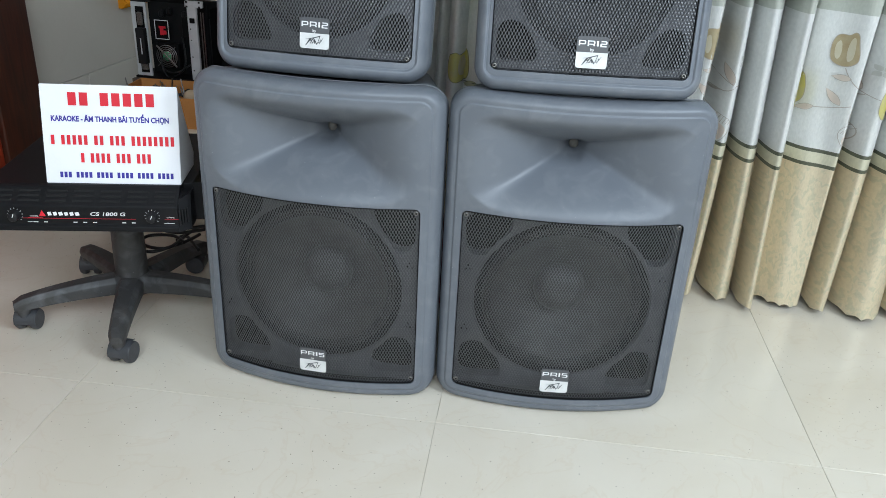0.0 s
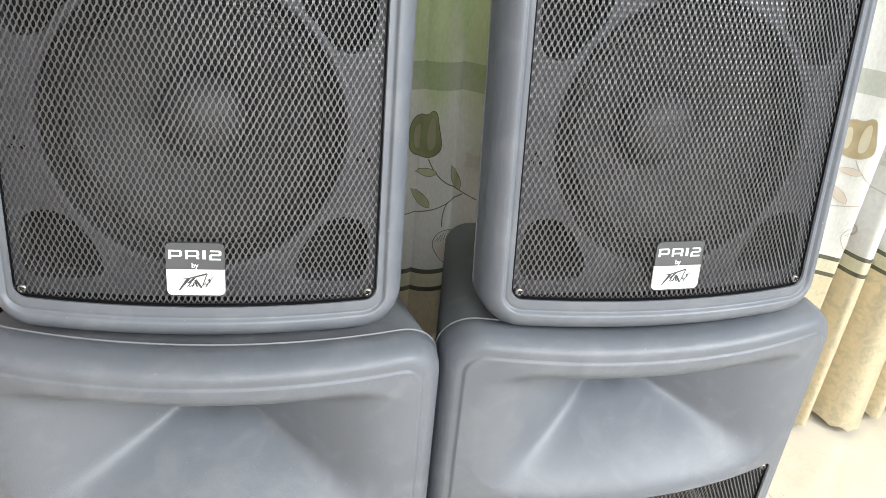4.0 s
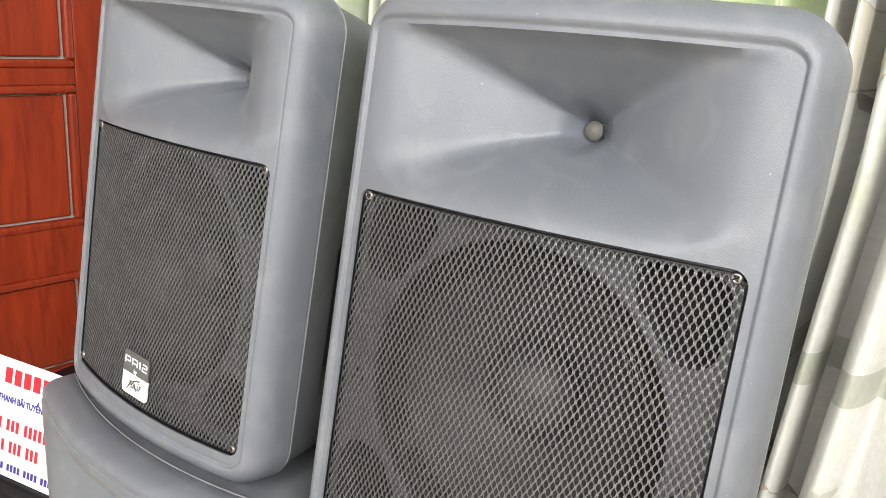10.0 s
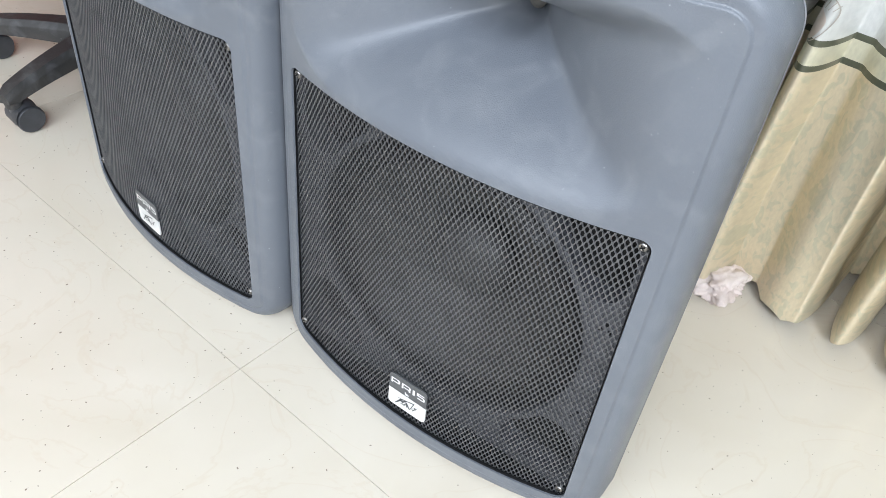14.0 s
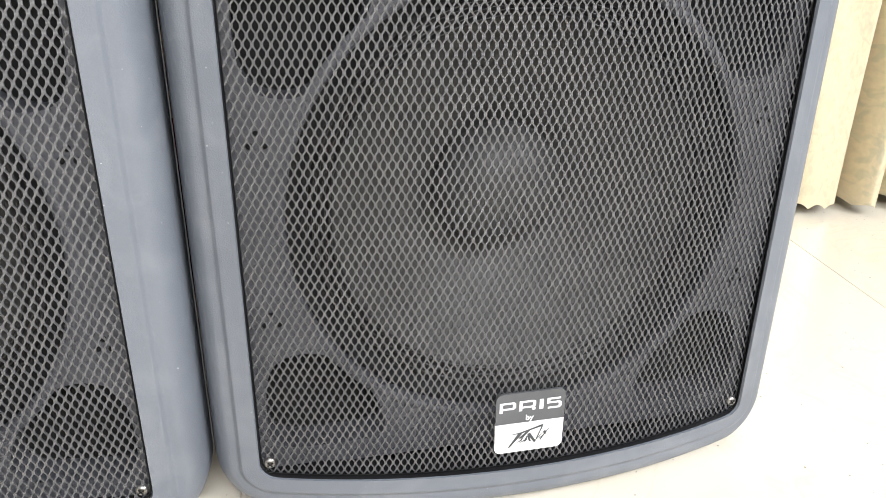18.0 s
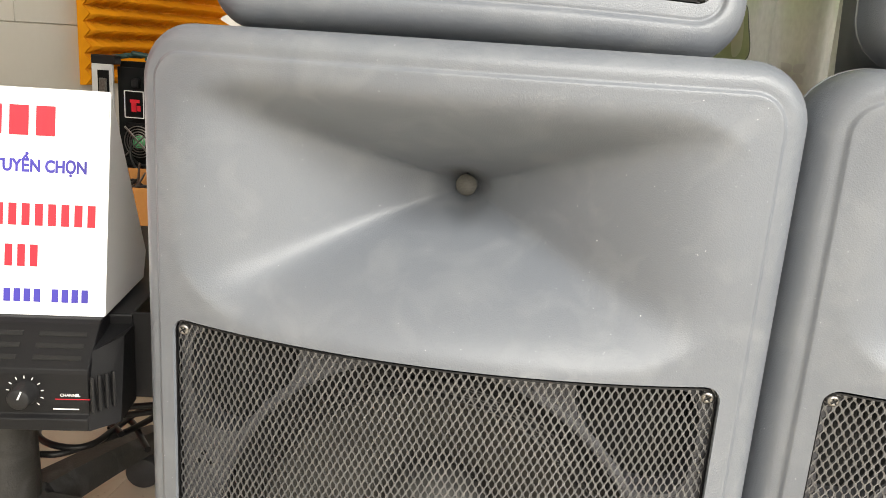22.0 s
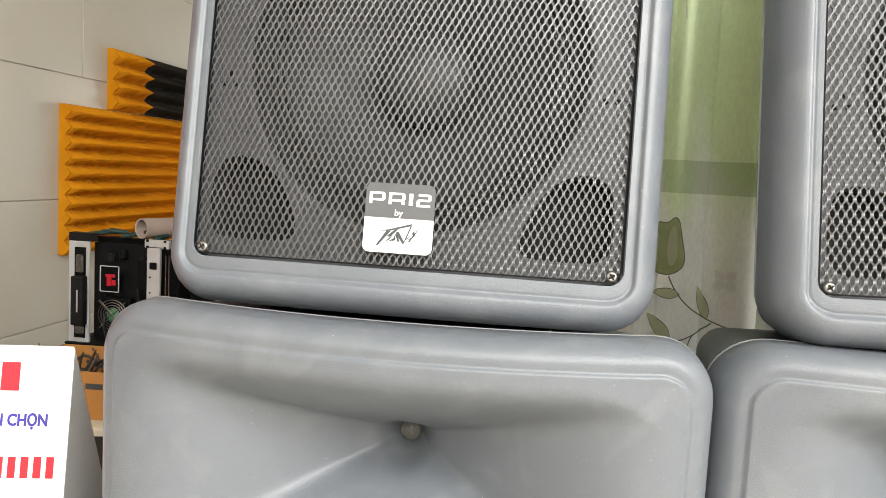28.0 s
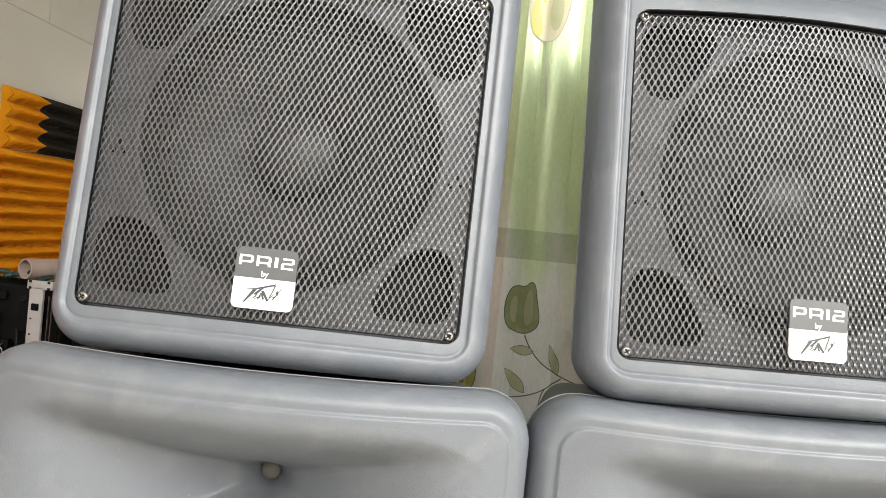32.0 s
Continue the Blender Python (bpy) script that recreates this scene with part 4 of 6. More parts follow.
def cloth(s, z):
    """A point of the curtain: s runs along its width, z up. Shallow pleats, then deep free-hanging tubes with gaps between them."""
    side = 0.0
    flat = math.exp(-((s - 0.02) / 0.115) ** 4)
    ph = 2 * math.pi * (s / 0.074 + 0.20 * math.sin(2 * math.pi * s / 0.47 + 0.6) + 0.08 * math.sin(2 * math.pi * s / 0.21)) + 1.1 + 0.25 * math.sin(z * 1.7 + s * 5)
    amp = (0.050 + 0.010 * math.sin(s * 9.1)) * (1 - 0.90 * flat) * (0.85 + 0.15 * math.cos(z * 1.3))
    y = amp * (1 - 2 * abs(math.cos(ph / 2)) ** 0.7) + 0.005 * math.sin(s * 23 + z * 3) * (1 - flat) - 0.012 * flat
    if s > 0.25:
        gap = 0.232 + 0.010 * math.sin(s * 40)
        yt, tuck = gap, 0.0
        for c, w, fa, fb in FOLDS:
            u = (s - c - fold_lean(z)) / w
            if abs(u) < 1:
                fy = fa + (fb - fa) * (u + 1) / 2
                yn = gap - (gap - fy) * (1 - u * u) ** (0.36 if w > 0.03 else 0.20)
                if yn < yt:
                    # the back of a fold draws in behind its front
                    yt, tuck = yn, -u * w * 0.75 * min(1.0, (yn - fy) / 0.12) if w < 0.03 or u < 0 else 0.0
        # soft valley between the last of them and the panel beside it
        if abs(s - 0.463 - fold_lean(z)) < 0.042:
            yt = min(yt, 0.062)
        for c, w, front, *slant in TUBES:
            u = (s - c - 0.010 * math.sin(z * 2.6 + c * 20) * (1.2 - 0.5 * min(z, 1.0))) / (w * (1 + 0.10 * math.sin(z * 4.2 + c * 31)))
            if abs(u) < 1:
                if slant:
                    # a flat panel that comes forward along its width and rolls back at its free edge
                    v = (u + 1) / 2
                    fy = front + slant[0] * (1 - v) ** 1.4 - 0.012 * math.sin(math.pi * v) + 0.006 * math.sin(9 * v + 5 * z)
                    r = max(0.0, (v - 0.84) / 0.16)
                    yt = min(yt, gap - (gap - fy) * (1 - r * r) ** 0.40 * min(1.0, v / 0.05) ** 0.3)
                else:
                    yt = min(yt, gap - (gap - front) * (1 - u * u) ** 0.34)
        k = min(1.0, (s - 0.25) / 0.04)
        y = y * (1 - k) + yt * k
        side += tuck * k
    if s < -0.02:
        gap = 0.105 + 0.010 * math.sin(s * 47)
        yt = gap
        for c, w, front in LEFT:
            u = (s - c - 0.004 * math.sin(z * 3.1 + c * 23)) / (w * (1 + 0.08 * math.sin(z * 3.7 + c * 29)))
            if abs(u) < 1:
                yt = min(yt, gap - (gap - front + 0.012) * (1 - u * u) ** 0.40)
        k = min(1.0, (-0.02 - s) / 0.025)
        y = y * (1 - k) + yt * k
    x = s + side + 0.006 * math.sin(z * 2.1 + s * 11)
    return Vector((x, y, z))


def cloth_normal(s, z):
    e = 0.0015
    n = (cloth(s + e, z) - cloth(s - e, z)).cross(cloth(s, z + e) - cloth(s, z - e))
    return n.normalized()


curtain = empty("curtain", CURT, label="floor-length satin curtain, gold below, tulip-printed above, in deep folds", category="curtain")
vs, fs, uvs = [], [], []
NS, NZ = 2300, 44
for i in range(NS + 1):
    si = CS0 + (CS1 - CS0) * i / NS
    z0 = 0.014 + 0.008 * abs(math.sin(math.pi * si / 0.030))
    # the weave follows the leaning folds
    fade = max(0.0, min(1.0, (si - 0.20) / 0.07, (0.57 - si) / 0.08))
    for j in range(NZ + 1):
        z = z0 + (2.45 - z0) * j / NZ
        s = si + fold_lean(z) * fade
        vs.append(cloth(s, z))
        uvs.append((s, z))
for i in range(NS):
    for j in range(NZ):
        a = i * (NZ + 1) + j
        fs.append((a, a + NZ + 1, a + NZ + 2, a + 1))
cl = link("cloth", vs, fs, CLOTH, curtain, smooth=True)
lay = cl.data.uv_layers.new(name="UVMap")
lay.data.foreach_set("uv", [c for lp in cl.data.loops for c in uvs[lp.vertex_index]])


def printed(name, loop, s0, z0, material, size=1.0, off=0.0012):
    """A printed shape that lies on the cloth; loop in metres round (s0, z0)."""
    pts = [Vector((s0 + x * size, z0 + z * size)) for x, z in loop]
    xs, zs = [p.x for p in pts], [p.y for p in pts]
    n = len(pts)
    grid, st = [], 0.005
    x = min(xs) + st
    while x < max(xs):
        z = min(zs) + st
        while z < max(zs):
            c, near = False, False
            for i in range(n):
                a, b = pts[i], pts[i - 1]
                if (a.y > z) != (b.y > z) and x < (b.x - a.x) * (z - a.y) / (b.y - a.y) + a.x:
                    c = not c
                if math.hypot(a.x - x, a.y - z) < st * 0.6:
                    near = True
            if c and not near:
                grid.append(Vector((x, z)))
            z += st
        x += st
    from mathutils.geometry import delaunay_2d_cdt
    pv, _, pf, _, _, _ = delaunay_2d_cdt(pts + grid, [], [list(range(n))], 1, 1e-6)
    v = [cloth(p.x, p.y) + cloth_normal(p.x, p.y) * off for p in pv]
    return link(name, v, [tuple(f) for f in pf], material, curtain, smooth=True)


def stroke(pts, w=0.0016, closed=False):
    """A thin closed band along a polyline, as a loop."""
    L, R = [], []
    for i, p in enumerate(pts):
        a, b = pts[max(0, i - 1)], pts[min(len(pts) - 1, i + 1)]
        dx, dz = b[0] - a[0], b[1] - a[1]
        ln = math.hypot(dx, dz) or 1
        L.append((p[0] - dz / ln * w / 2, p[1] + dx / ln * w / 2))
        R.append((p[0] + dz / ln * w / 2, p[1] - dx / ln * w / 2))
    return L + R[::-1]


def leaf_loop(length, width, ang, n=9):
    ca, sa = math.cos(radians(ang)), math.sin(radians(ang))
    up = [(length * i / n, width / 2 * math.sin(math.pi * (i / n) ** 0.8)) for i in range(n + 1)]
    lo = [(x, -y) for x, y in up[1:-1]][::-1]
    return [(x * ca - y * sa, x * sa + y * ca) for x, y in up + lo]


def moved(loop, dx, dz):
    return [(x + dx, z + dz) for x, z in loop]


def ring_band(name, loop, s, z, w, material):
    """An outline only: a thin ribbon along a closed loop on the cloth."""
    v, f = [], []
    n = len(loop)
    cx, cz = sum(p[0] for p in loop) / n, sum(p[1] for p in loop) / n
    for x, zz in loop:
        dx, dz = x - cx, zz - cz
        ln = math.hypot(dx, dz) or 1
        for k in (0, -w):
            q = (s + x + dx / ln * k, z + zz + dz / ln * k)
            v.append(cloth(*q) + cloth_normal(*q) * 0.0016)
    for i in range(n):
        j = (i + 1) % n
        f.append((2 * i, 2 * j, 2 * j + 1, 2 * i + 1))
    return link(name, v, f, material, curtain)


def eased(loop, n=2):
    """The same closed loop with its corners cut to a smooth line."""
    for _ in range(n):
        loop = [q for a, b in zip(loop, loop[1:] + loop[:1]) for q in ((a[0] * 0.75 + b[0] * 0.25, a[1] * 0.75 + b[1] * 0.25), (a[0] * 0.25 + b[0] * 0.75, a[1] * 0.25 + b[1] * 0.75))]
    return loop


CUP = [(0.0, -0.036), (0.014, -0.033), (0.022, -0.018), (0.023, 0.002), (0.019, 0.030), (0.013, 0.038), (0.008, 0.030), (0.0, 0.026), (-0.006, 0.034), (-0.013, 0.031), (-0.020, 0.026), (-0.023, 0.0), (-0.021, -0.020), (-0.013, -0.033)]
PETAL = [(0.004, -0.024), (0.010, -0.014), (0.013, 0.006), (0.010, 0.026), (0.004, 0.030), (-0.003, 0.022), (-0.006, 0.0), (-0.003, -0.018)]

CUP, PETAL = eased(CUP), eased(PETAL)


def curve3(a, b, c, n=8):
    """Points of a bend from a to c that leans towards b."""
    return [tuple((1 - t) ** 2 * p + 2 * t * (1 - t) * q + t * t * r for p, q, r in zip(a, b, c)) for t in [i / n for i in range(n + 1)]]


# one motif of the print: a tulip over a branching vine with leaves, a paler tulip below it and a hatched bud
TUL = eased([(0.0, -0.042), (0.016, -0.040), (0.030, -0.028), (0.031, -0.012), (0.024, 0.018), (0.020, 0.040), (0.012, 0.044), (0.004, 0.034), (-0.008, 0.036), (-0.020, 0.032), (-0.028, 0.010), (-0.027, -0.018), (-0.020, -0.034)])
PETAL_A = eased([(0.006, -0.034), (0.018, -0.024), (0.018, 0.004), (0.014, 0.036), (0.006, 0.030), (0.002, 0.0)])
PETAL_B = eased([(-0.020, -0.026), (-0.010, -0.034), (-0.004, -0.010), (-0.010, 0.026), (-0.020, 0.020), (-0.024, 0.0)])
BUD = eased([(-0.028, 0.004), (-0.018, 0.026), (0.002, 0.030), (0.022, 0.022), (0.030, 0.004), (0.018, -0.030), (0.004, -0.046), (-0.016, -0.022)])


def motif(s0, z0, cup, petal, leaf, ink):
    if cup:
        printed("tulip_print", TUL, s0, z0, cup)
        ring_band("tulip_outline", TUL, s0, z0, 0.0016, ink)
        printed("petal_print", PETAL_A, s0 + 0.003, z0, petal, 0.9, 0.0018)
        printed("petal_print", PETAL_B, s0, z0, petal, 0.8, 0.0018)
    if cup:
        printed("pale_tulip_print", CUP, s0 - 0.083, z0 - 0.112, P_YELL, 1.15)
        ring_band("pale_tulip_outline", [(x * 1.15, y * 1.15) for x, y in CUP], s0 - 0.083, z0 - 0.112, 0.0014, ink)
        printed("petal_print", PETAL, s0 - 0.080, z0 - 0.114, P_CREAM, 1.0, 0.0018)
    for pts in (curve3((0.010, -0.043), (0.031, -0.097), (0.100, -0.111), 12), curve3((-0.080, -0.150), (0.035, -0.151), (0.077, -0.107), 14), curve3((0.051, -0.126), (0.040, -0.139), (0.043, -0.173))):
        printed("stem_print", stroke(pts, 0.0020), s0, z0, ink)
    for bx, bz, ln, w, a in ((0.027, -0.068, 0.040, 0.016, 178), (0.071, -0.103, 0.052, 0.017, 112), (0.018, -0.135, 0.052, 0.019, 134), (-0.035, -0.147, 0.040, 0.016, 200)):
        lp = moved(leaf_loop(ln, w, a), bx, bz)
        printed("leaf_print", lp, s0, z0, leaf)
        ring_band("leaf_outline", lp, s0, z0, 0.0012, ink)
    ring_band("bud_outline", BUD, s0 + 0.053, z0 - 0.209, 0.0014, ink)
    printed("bud_blush", [(x * 0.62, y * 0.62) for x, y in BUD], s0 + 0.054, z0 - 0.222, P_ROSE)
    for i in range(9):
        x = 0.032 + 0.0052 * i
        printed("bud_hatching", stroke([(x, -0.203), (x + 0.006, -0.199 + 0.017 * math.sin(math.pi * (i + 1) / 10))], 0.0011), s0, z0, ink)
    for a in (45, 135, 225, 315):
        printed("blossom_print", moved(leaf_loop(0.017, 0.013, a, 7), 0.090 + 0.002 * math.cos(radians(a)), -0.043 + 0.002 * math.sin(radians(a))), s0, z0, P_BLOS)


# same motif in olive, toned for the light behind the cloth
for s0, z0 in ((-0.37, 0.729), (0.015, 0.729)):
    motif(s0, z0, P_OLIVE, P_LEAF, P_LEAF, P_INK)
for s0, z0 in ((0.338, 0.712), (0.548, 0.720), (0.876, 0.722), (1.085, 0.712), (1.290, 0.720), (1.550, 0.720)):
    motif(s0, z0, P_GOLD if s0 > 0.5 else None, P_CREAM, P_ROSE, P_LINE)
BIG = [(0.0, -0.055), (0.018, -0.050), (0.030, -0.030), (0.040, 0.010), (0.036, 0.028), (0.028, 0.020), (0.022, 0.050), (0.012, 0.060), (0.004, 0.040), (-0.008, 0.056), (-0.022, 0.050), (-0.030, 0.020), (-0.032, -0.010), (-0.022, -0.044)]
BIG = eased(BIG)
for s, z, m_ in ((-0.30, 1.20, P_CREAM), (0.012, 1.205, P_CREAM), (0.10, 1.32, P_LEAF), (0.36, 1.24, P_PALE), (0.688, 1.16, P_PALE), (0.885, 1.22, P_LEAF), (1.09, 1.16, P_ROSE)):
    printed("large_tulip_print", BIG, s, z, m_)
    ring_band("large_tulip_outline", BIG, s, z, 0.002, P_LINE)
    printed("large_petal_print", PETAL, s + 0.012, z - 0.008, P_OLIVE if m_ is P_LEAF else P_LEAF, 1.2, 0.0016)
    if m_ is P_CREAM:
        printed("large_petal_print", eased([(-0.030, -0.020), (-0.018, -0.050), (-0.004, -0.040), (-0.012, -0.010), (-0.020, 0.022)]), s, z, P_YELL, 1.0, 0.0018)
        printed("large_petal_print", eased([(-0.014, 0.016), (-0.004, 0.004), (0.004, 0.030), (-0.004, 0.052)]), s, z, P_YELL, 1.1, 0.0018)
    printed("stem_print", stroke([(0.002 + 0.01 * t, -0.055 - 0.10 * t) for t in [i / 5 for i in range(6)]], 0.002), s, z, P_LINE)

# ---- amplifier on an office-chair base ----
AMPB = mat("amplifier_black_enamel", (0.006, 0.006, 0.007), (0.010, 0.010, 0.011), rough=0.44, scale=7, spec=0.17, bump=0.15, bscale=900)
INK_R = mat("red_print", (0.64, 0.012, 0.030), rough=0.5)
INK_B = mat("blue_print", (0.04, 0.03, 0.30), rough=0.5)
SIGNW = mat("white_card", (0.80, 0.80, 0.82), (0.76, 0.76, 0.79), rough=0.45, scale=12, bscale=300)
AYAW = 15.0
ca, sa = math.cos(radians(AYAW)), math.sin(radians(AYAW))
AW, AH = 0.432, 0.089
AMP = Matrix.Translation((-0.541 - ca * AW / 2, 0.018 - sa * AW / 2, 0.338)) @ pose(0, 0, 0, 0, 0, AYAW)
amp = empty("power_amplifier", AMP, label="black rack power amplifier with two knobs, lying on an office-chair base", category="amplifier")


def extrude_profile(bm, prof, x0, x1):
    a = [bm.verts.new((x0, y, z)) for y, z in prof]
    b = [bm.verts.new((x1, y, z)) for y, z in prof]
    n = len(prof)
    bm.faces.new(a[::-1])
    bm.faces.new(b)
    for i in range(n):
        bm.faces.new((a[i], a[(i + 1) % n], b[(i + 1) % n], b[i]))


bm = bmesh.new()
extrude_profile(bm, [(-0.006, 0.000), (-0.006, 0.011), (-0.001, 0.014), (-0.001, 0.052), (0.000, 0.056), (0.034, 0.086), (0.040, AH), (0.062, AH), (0.062, 0.0)], -AW / 2 + 0.022, AW / 2 - 0.022)
bmesh.ops.bevel(bm, geom=bm.edges[:], offset=0.0008, segments=1, affect="EDGES")
front = part("front_panel", bm, AMPB, amp, "black sloped front panel with vent slots")
for s in (-1, 1):
    bm = bmesh.new()
    pts = [(0.0, -0.006), (0.022, 0.014), (0.022, 0.062), (0.0, 0.062)]
    lo = [bm.verts.new((s * (AW / 2 - 0.022 + x), y, 0.0)) for x, y in pts]
    hi = [bm.verts.new((s * (AW / 2 - 0.022 + x), y + (0.018 if y < 0.05 else 0), AH - 0.020 if y < 0 else AH - 0.012)) for x, y in pts]
    bm.faces.new(lo)
    bm.faces.new(hi)
    for i in range(4):
        bm.faces.new((lo[i], lo[(i + 1) % 4], hi[(i + 1) % 4], hi[i]))
    part("corner_block", bm, AMPB, amp, "chamfered corner with vertical ribs")
    for i in range(4):
        bm = bmesh.new()
        box(bm, (0.0028, 0.004, 0.034), (s * (AW / 2 - 0.018 + 0.0045 * i), -0.004 + 0.0052 * i, 0.034), 0.0008, 1, (0, 0, s * 45))
        part("corner_rib", bm, BLACKP, amp)
bm = bmesh.new()
box(bm, (0.430, 0.36, AH - 0.002), (0, 0.062 + 0.18, AH / 2 - 0.001), 0.002, 2)
part("chassis", bm, AMPB, amp, "flat black steel chassis")
for s in (-1, 1):
    bm = bmesh.new()
    box(bm, (0.050, 0.004, AH - 0.002), (s * (AW / 2 + 0.021), 0.066, AH / 2), 0.001, 1)
    ear = part("rack_ear", bm, AMPB, amp, "black steel rack ear with two slots")
    # near-black blocks on the ear stand for the shade in its slots
    for z in (0.012, AH - 0.014):
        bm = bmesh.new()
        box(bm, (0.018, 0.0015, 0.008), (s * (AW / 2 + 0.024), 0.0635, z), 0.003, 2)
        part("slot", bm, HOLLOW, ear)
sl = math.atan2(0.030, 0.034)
# vent slots as near-black bars, their inner shade given by colour
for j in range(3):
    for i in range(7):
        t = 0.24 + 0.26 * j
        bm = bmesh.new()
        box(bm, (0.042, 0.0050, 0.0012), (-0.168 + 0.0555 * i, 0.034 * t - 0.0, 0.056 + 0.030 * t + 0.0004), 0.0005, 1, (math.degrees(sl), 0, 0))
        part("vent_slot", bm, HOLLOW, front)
for s in (-1, 1):
    kx = 0.140 * s
    v, f = lathe([(0.0001, -0.016), (0.0085, -0.016), (0.0095, -0.0145), (0.0108, -0.002), (0.0120, 0.0)], 28)
    kn = link("knob", v, f, BLACKP, amp, "black level knob with white pointer", True, matrix=pose(kx, -0.0015, 0.034))
    bm = bmesh.new()
    box(bm, (0.0013, 0.0006, 0.008), (0.0020, -0.0163, 0.0045), 0, 1, (0, 24, 0))
    part("pointer", bm, INK_W, kn)
    bm = bmesh.new()
    for a in range(-135, 136, 27):
        box(bm, (0.0007, 0.0004, 0.0026), (0.0148 * math.sin(radians(a)), 0, 0.0148 * math.cos(radians(a))), 0, 1, (0, a, 0))
    part("dial_ticks", bm, INK_W, amp, matrix=pose(kx, -0.0014, 0.034))
    bm = bmesh.new()
    box(bm, (0.030, 0.0004, 0.0006), (kx + 0.040, -0.0014, 0.0285))
    part("red_rule", bm, INK_R, amp)
    lettering("CHANNEL", 0.0040, INK_W, amp, pose(kx + 0.038, -0.0014, 0.0322, 90, 0, 0), 0.017)
    bm = bmesh.new()
    box(bm, (0.022, 0.0004, 0.0009), (kx + 0.034, -0.0014, 0.019))
    part("print_bar", bm, INK_W, amp)
lettering("CS 1800 G", 0.0112, INK_W, amp, pose(0.048, -0.0014, 0.038, 90, 0, 0), 0.072, shear=0.15, bold=0.0002)
bm = bmesh.new()
box(bm, (0.230, 0.0004, 0.0007), (-0.01, -0.0014, 0.0275))
part("red_rule", bm, INK_R, amp)
bm = bmesh.new()
for i, w in enumerate((0.009, 0.009, 0.010, 0.009, 0.009, 0.010)):
    box(bm, (w * 0.82, 0.0004, 0.0078), (-0.070 + 0.0112 * i, -0.0014, 0.038), 0, 1, (0, -12, 0))
part("makers_mark", bm, INK_W, amp)
bm = bmesh.new()
bm.faces.new([bm.verts.new(p) for p in ((-0.092, -0.0014, 0.032), (-0.078, -0.0014, 0.032), (-0.085, -0.0014, 0.046))])
part("red_emblem", bm, INK_R, amp)
for x in (-0.10, -0.08, -0.02, 0.0, 0.02, 0.08, 0.10):
    bm = bmesh.new()
    box(bm, (0.008, 0.0004, 0.002), (x, -0.0014, 0.019))
    part("print_bar", bm, INK_W, amp)

# price card on the amplifier: a closed wedge of white card
SW, SLEN = 0.279, 0.208
sign = empty("tent_sign", AMP @ pose(AW / 2 - 0.021 - SW / 2, 0.046, AH), label="white folded card sign with red and blue print, on the amplifier", category="sign")
bm = bmesh.new()
lean = 0.042
hz = math.sqrt(SLEN ** 2 - lean ** 2)
P = [(0, 0.0), (lean, hz), (0.140, 0.028), (0.128, 0.0)]
extrude_profile(bm, P, -SW / 2, SW / 2)
bmesh.ops.bevel(bm, geom=bm.edges[:], offset=0.0010, segments=2, affect="EDGES")
part("card", bm, SIGNW, sign, "folded white card", True, sharp=30)
FACE = pose(0, -0.0006, 0, 90 - math.degrees(math.atan2(lean, hz)), 0, 0)
lettering("KARAOKE - ÂM THANH BÃI TUYỂN CHỌN", 0.0155, INK_B, sign, FACE @ pose(0, SLEN * 0.655, 0), SW * 0.86, bold=0.00055)


def bars(name, groups, x0, x1, zc, h, material, bold=0.72):
    """Plain upright bars in place of characters; groups give the count of each word."""
    total = sum(groups) + 0.8 * (len(groups) - 1)
    u = (x1 - x0) / total
    x = x0
    for g in groups:
        for i in range(g):
            bm = bmesh.new()
            box(bm, (u * bold, 0.0004, h), (x + u * 0.5, 0, zc))
            part(name, bm, material, sign, matrix=FACE @ pose(0, 0, 0.0002, -90, 0, 0))
            x += u
        x += 0.8 * u


bars("shop_name_bar", (2, 5), -SW * 0.31, SW * 0.34, SLEN * 0.855, 0.027, INK_R)
bars("number_bar", (1, 5, 2, 3, 8), -SW * 0.45, SW * 0.47, SLEN * 0.445, 0.0200, INK_R, 0.6)
bars("number_bar", (1, 4, 3, 3), -SW * 0.24, SW * 0.29, SLEN * 0.265, 0.0200, INK_R, 0.6)
bars("place_bar", (3, 4, 4, 4, 4, 4), -SW * 0.40, SW * 0.45, SLEN * 0.09, 0.0120, INK_B, 0.66)

# five-star base with castors
CHB = scuffed(mat("worn_black_nylon", (0.034, 0.034, 0.035), (0.056, 0.053, 0.050), rough=0.48, spec=0.35, scale=16, bump=0.4, bscale=350), 320, 0.35)
HUB = Vector((-0.815, 0.205, 0))
base_ob = empty("chair_base", Matrix.Translation(HUB), label="worn black five-star office-chair base on castors", category="chair base")
v, f = lathe([(0.0001, 0.0), (0.036, 0.0), (0.040, 0.004), (0.039, 0.10), (0.037, 0.19), (0.030, 0.192), (0.030, 0.262), (0.0001, 0.262)], 40)
link("column", [(x, z, y) for x, y, z in v], f, CHB, base_ob, "black column sleeve", True, matrix=pose(0, 0, 0.074)).data.set_sharp_from_angle(angle=radians(40))
# hub with webs that run out into the legs
v, f = lathe([(0.0001, 0.112), (0.040, 0.112), (0.052, 0.108), (0.066, 0.096), (0.070, 0.080), (0.066, 0.066), (0.0001, 0.064)], 50)
wv_ = []
for x, y, z in v:
    a = math.atan2(z, x) - radians(220.0)
    k = 1 + 0.20 * math.cos(5 * a)
    wv_.append((x * k, z * k, y) if math.hypot(x, z) > 0.045 else (x, z, y))
link("hub", wv_, f, CHB, base_ob, "webbed black nylon hub", True)
v, f = lathe([(0.041, 0.0), (0.0435, 0.002), (0.0435, 0.008), (0.041, 0.010)], 40)
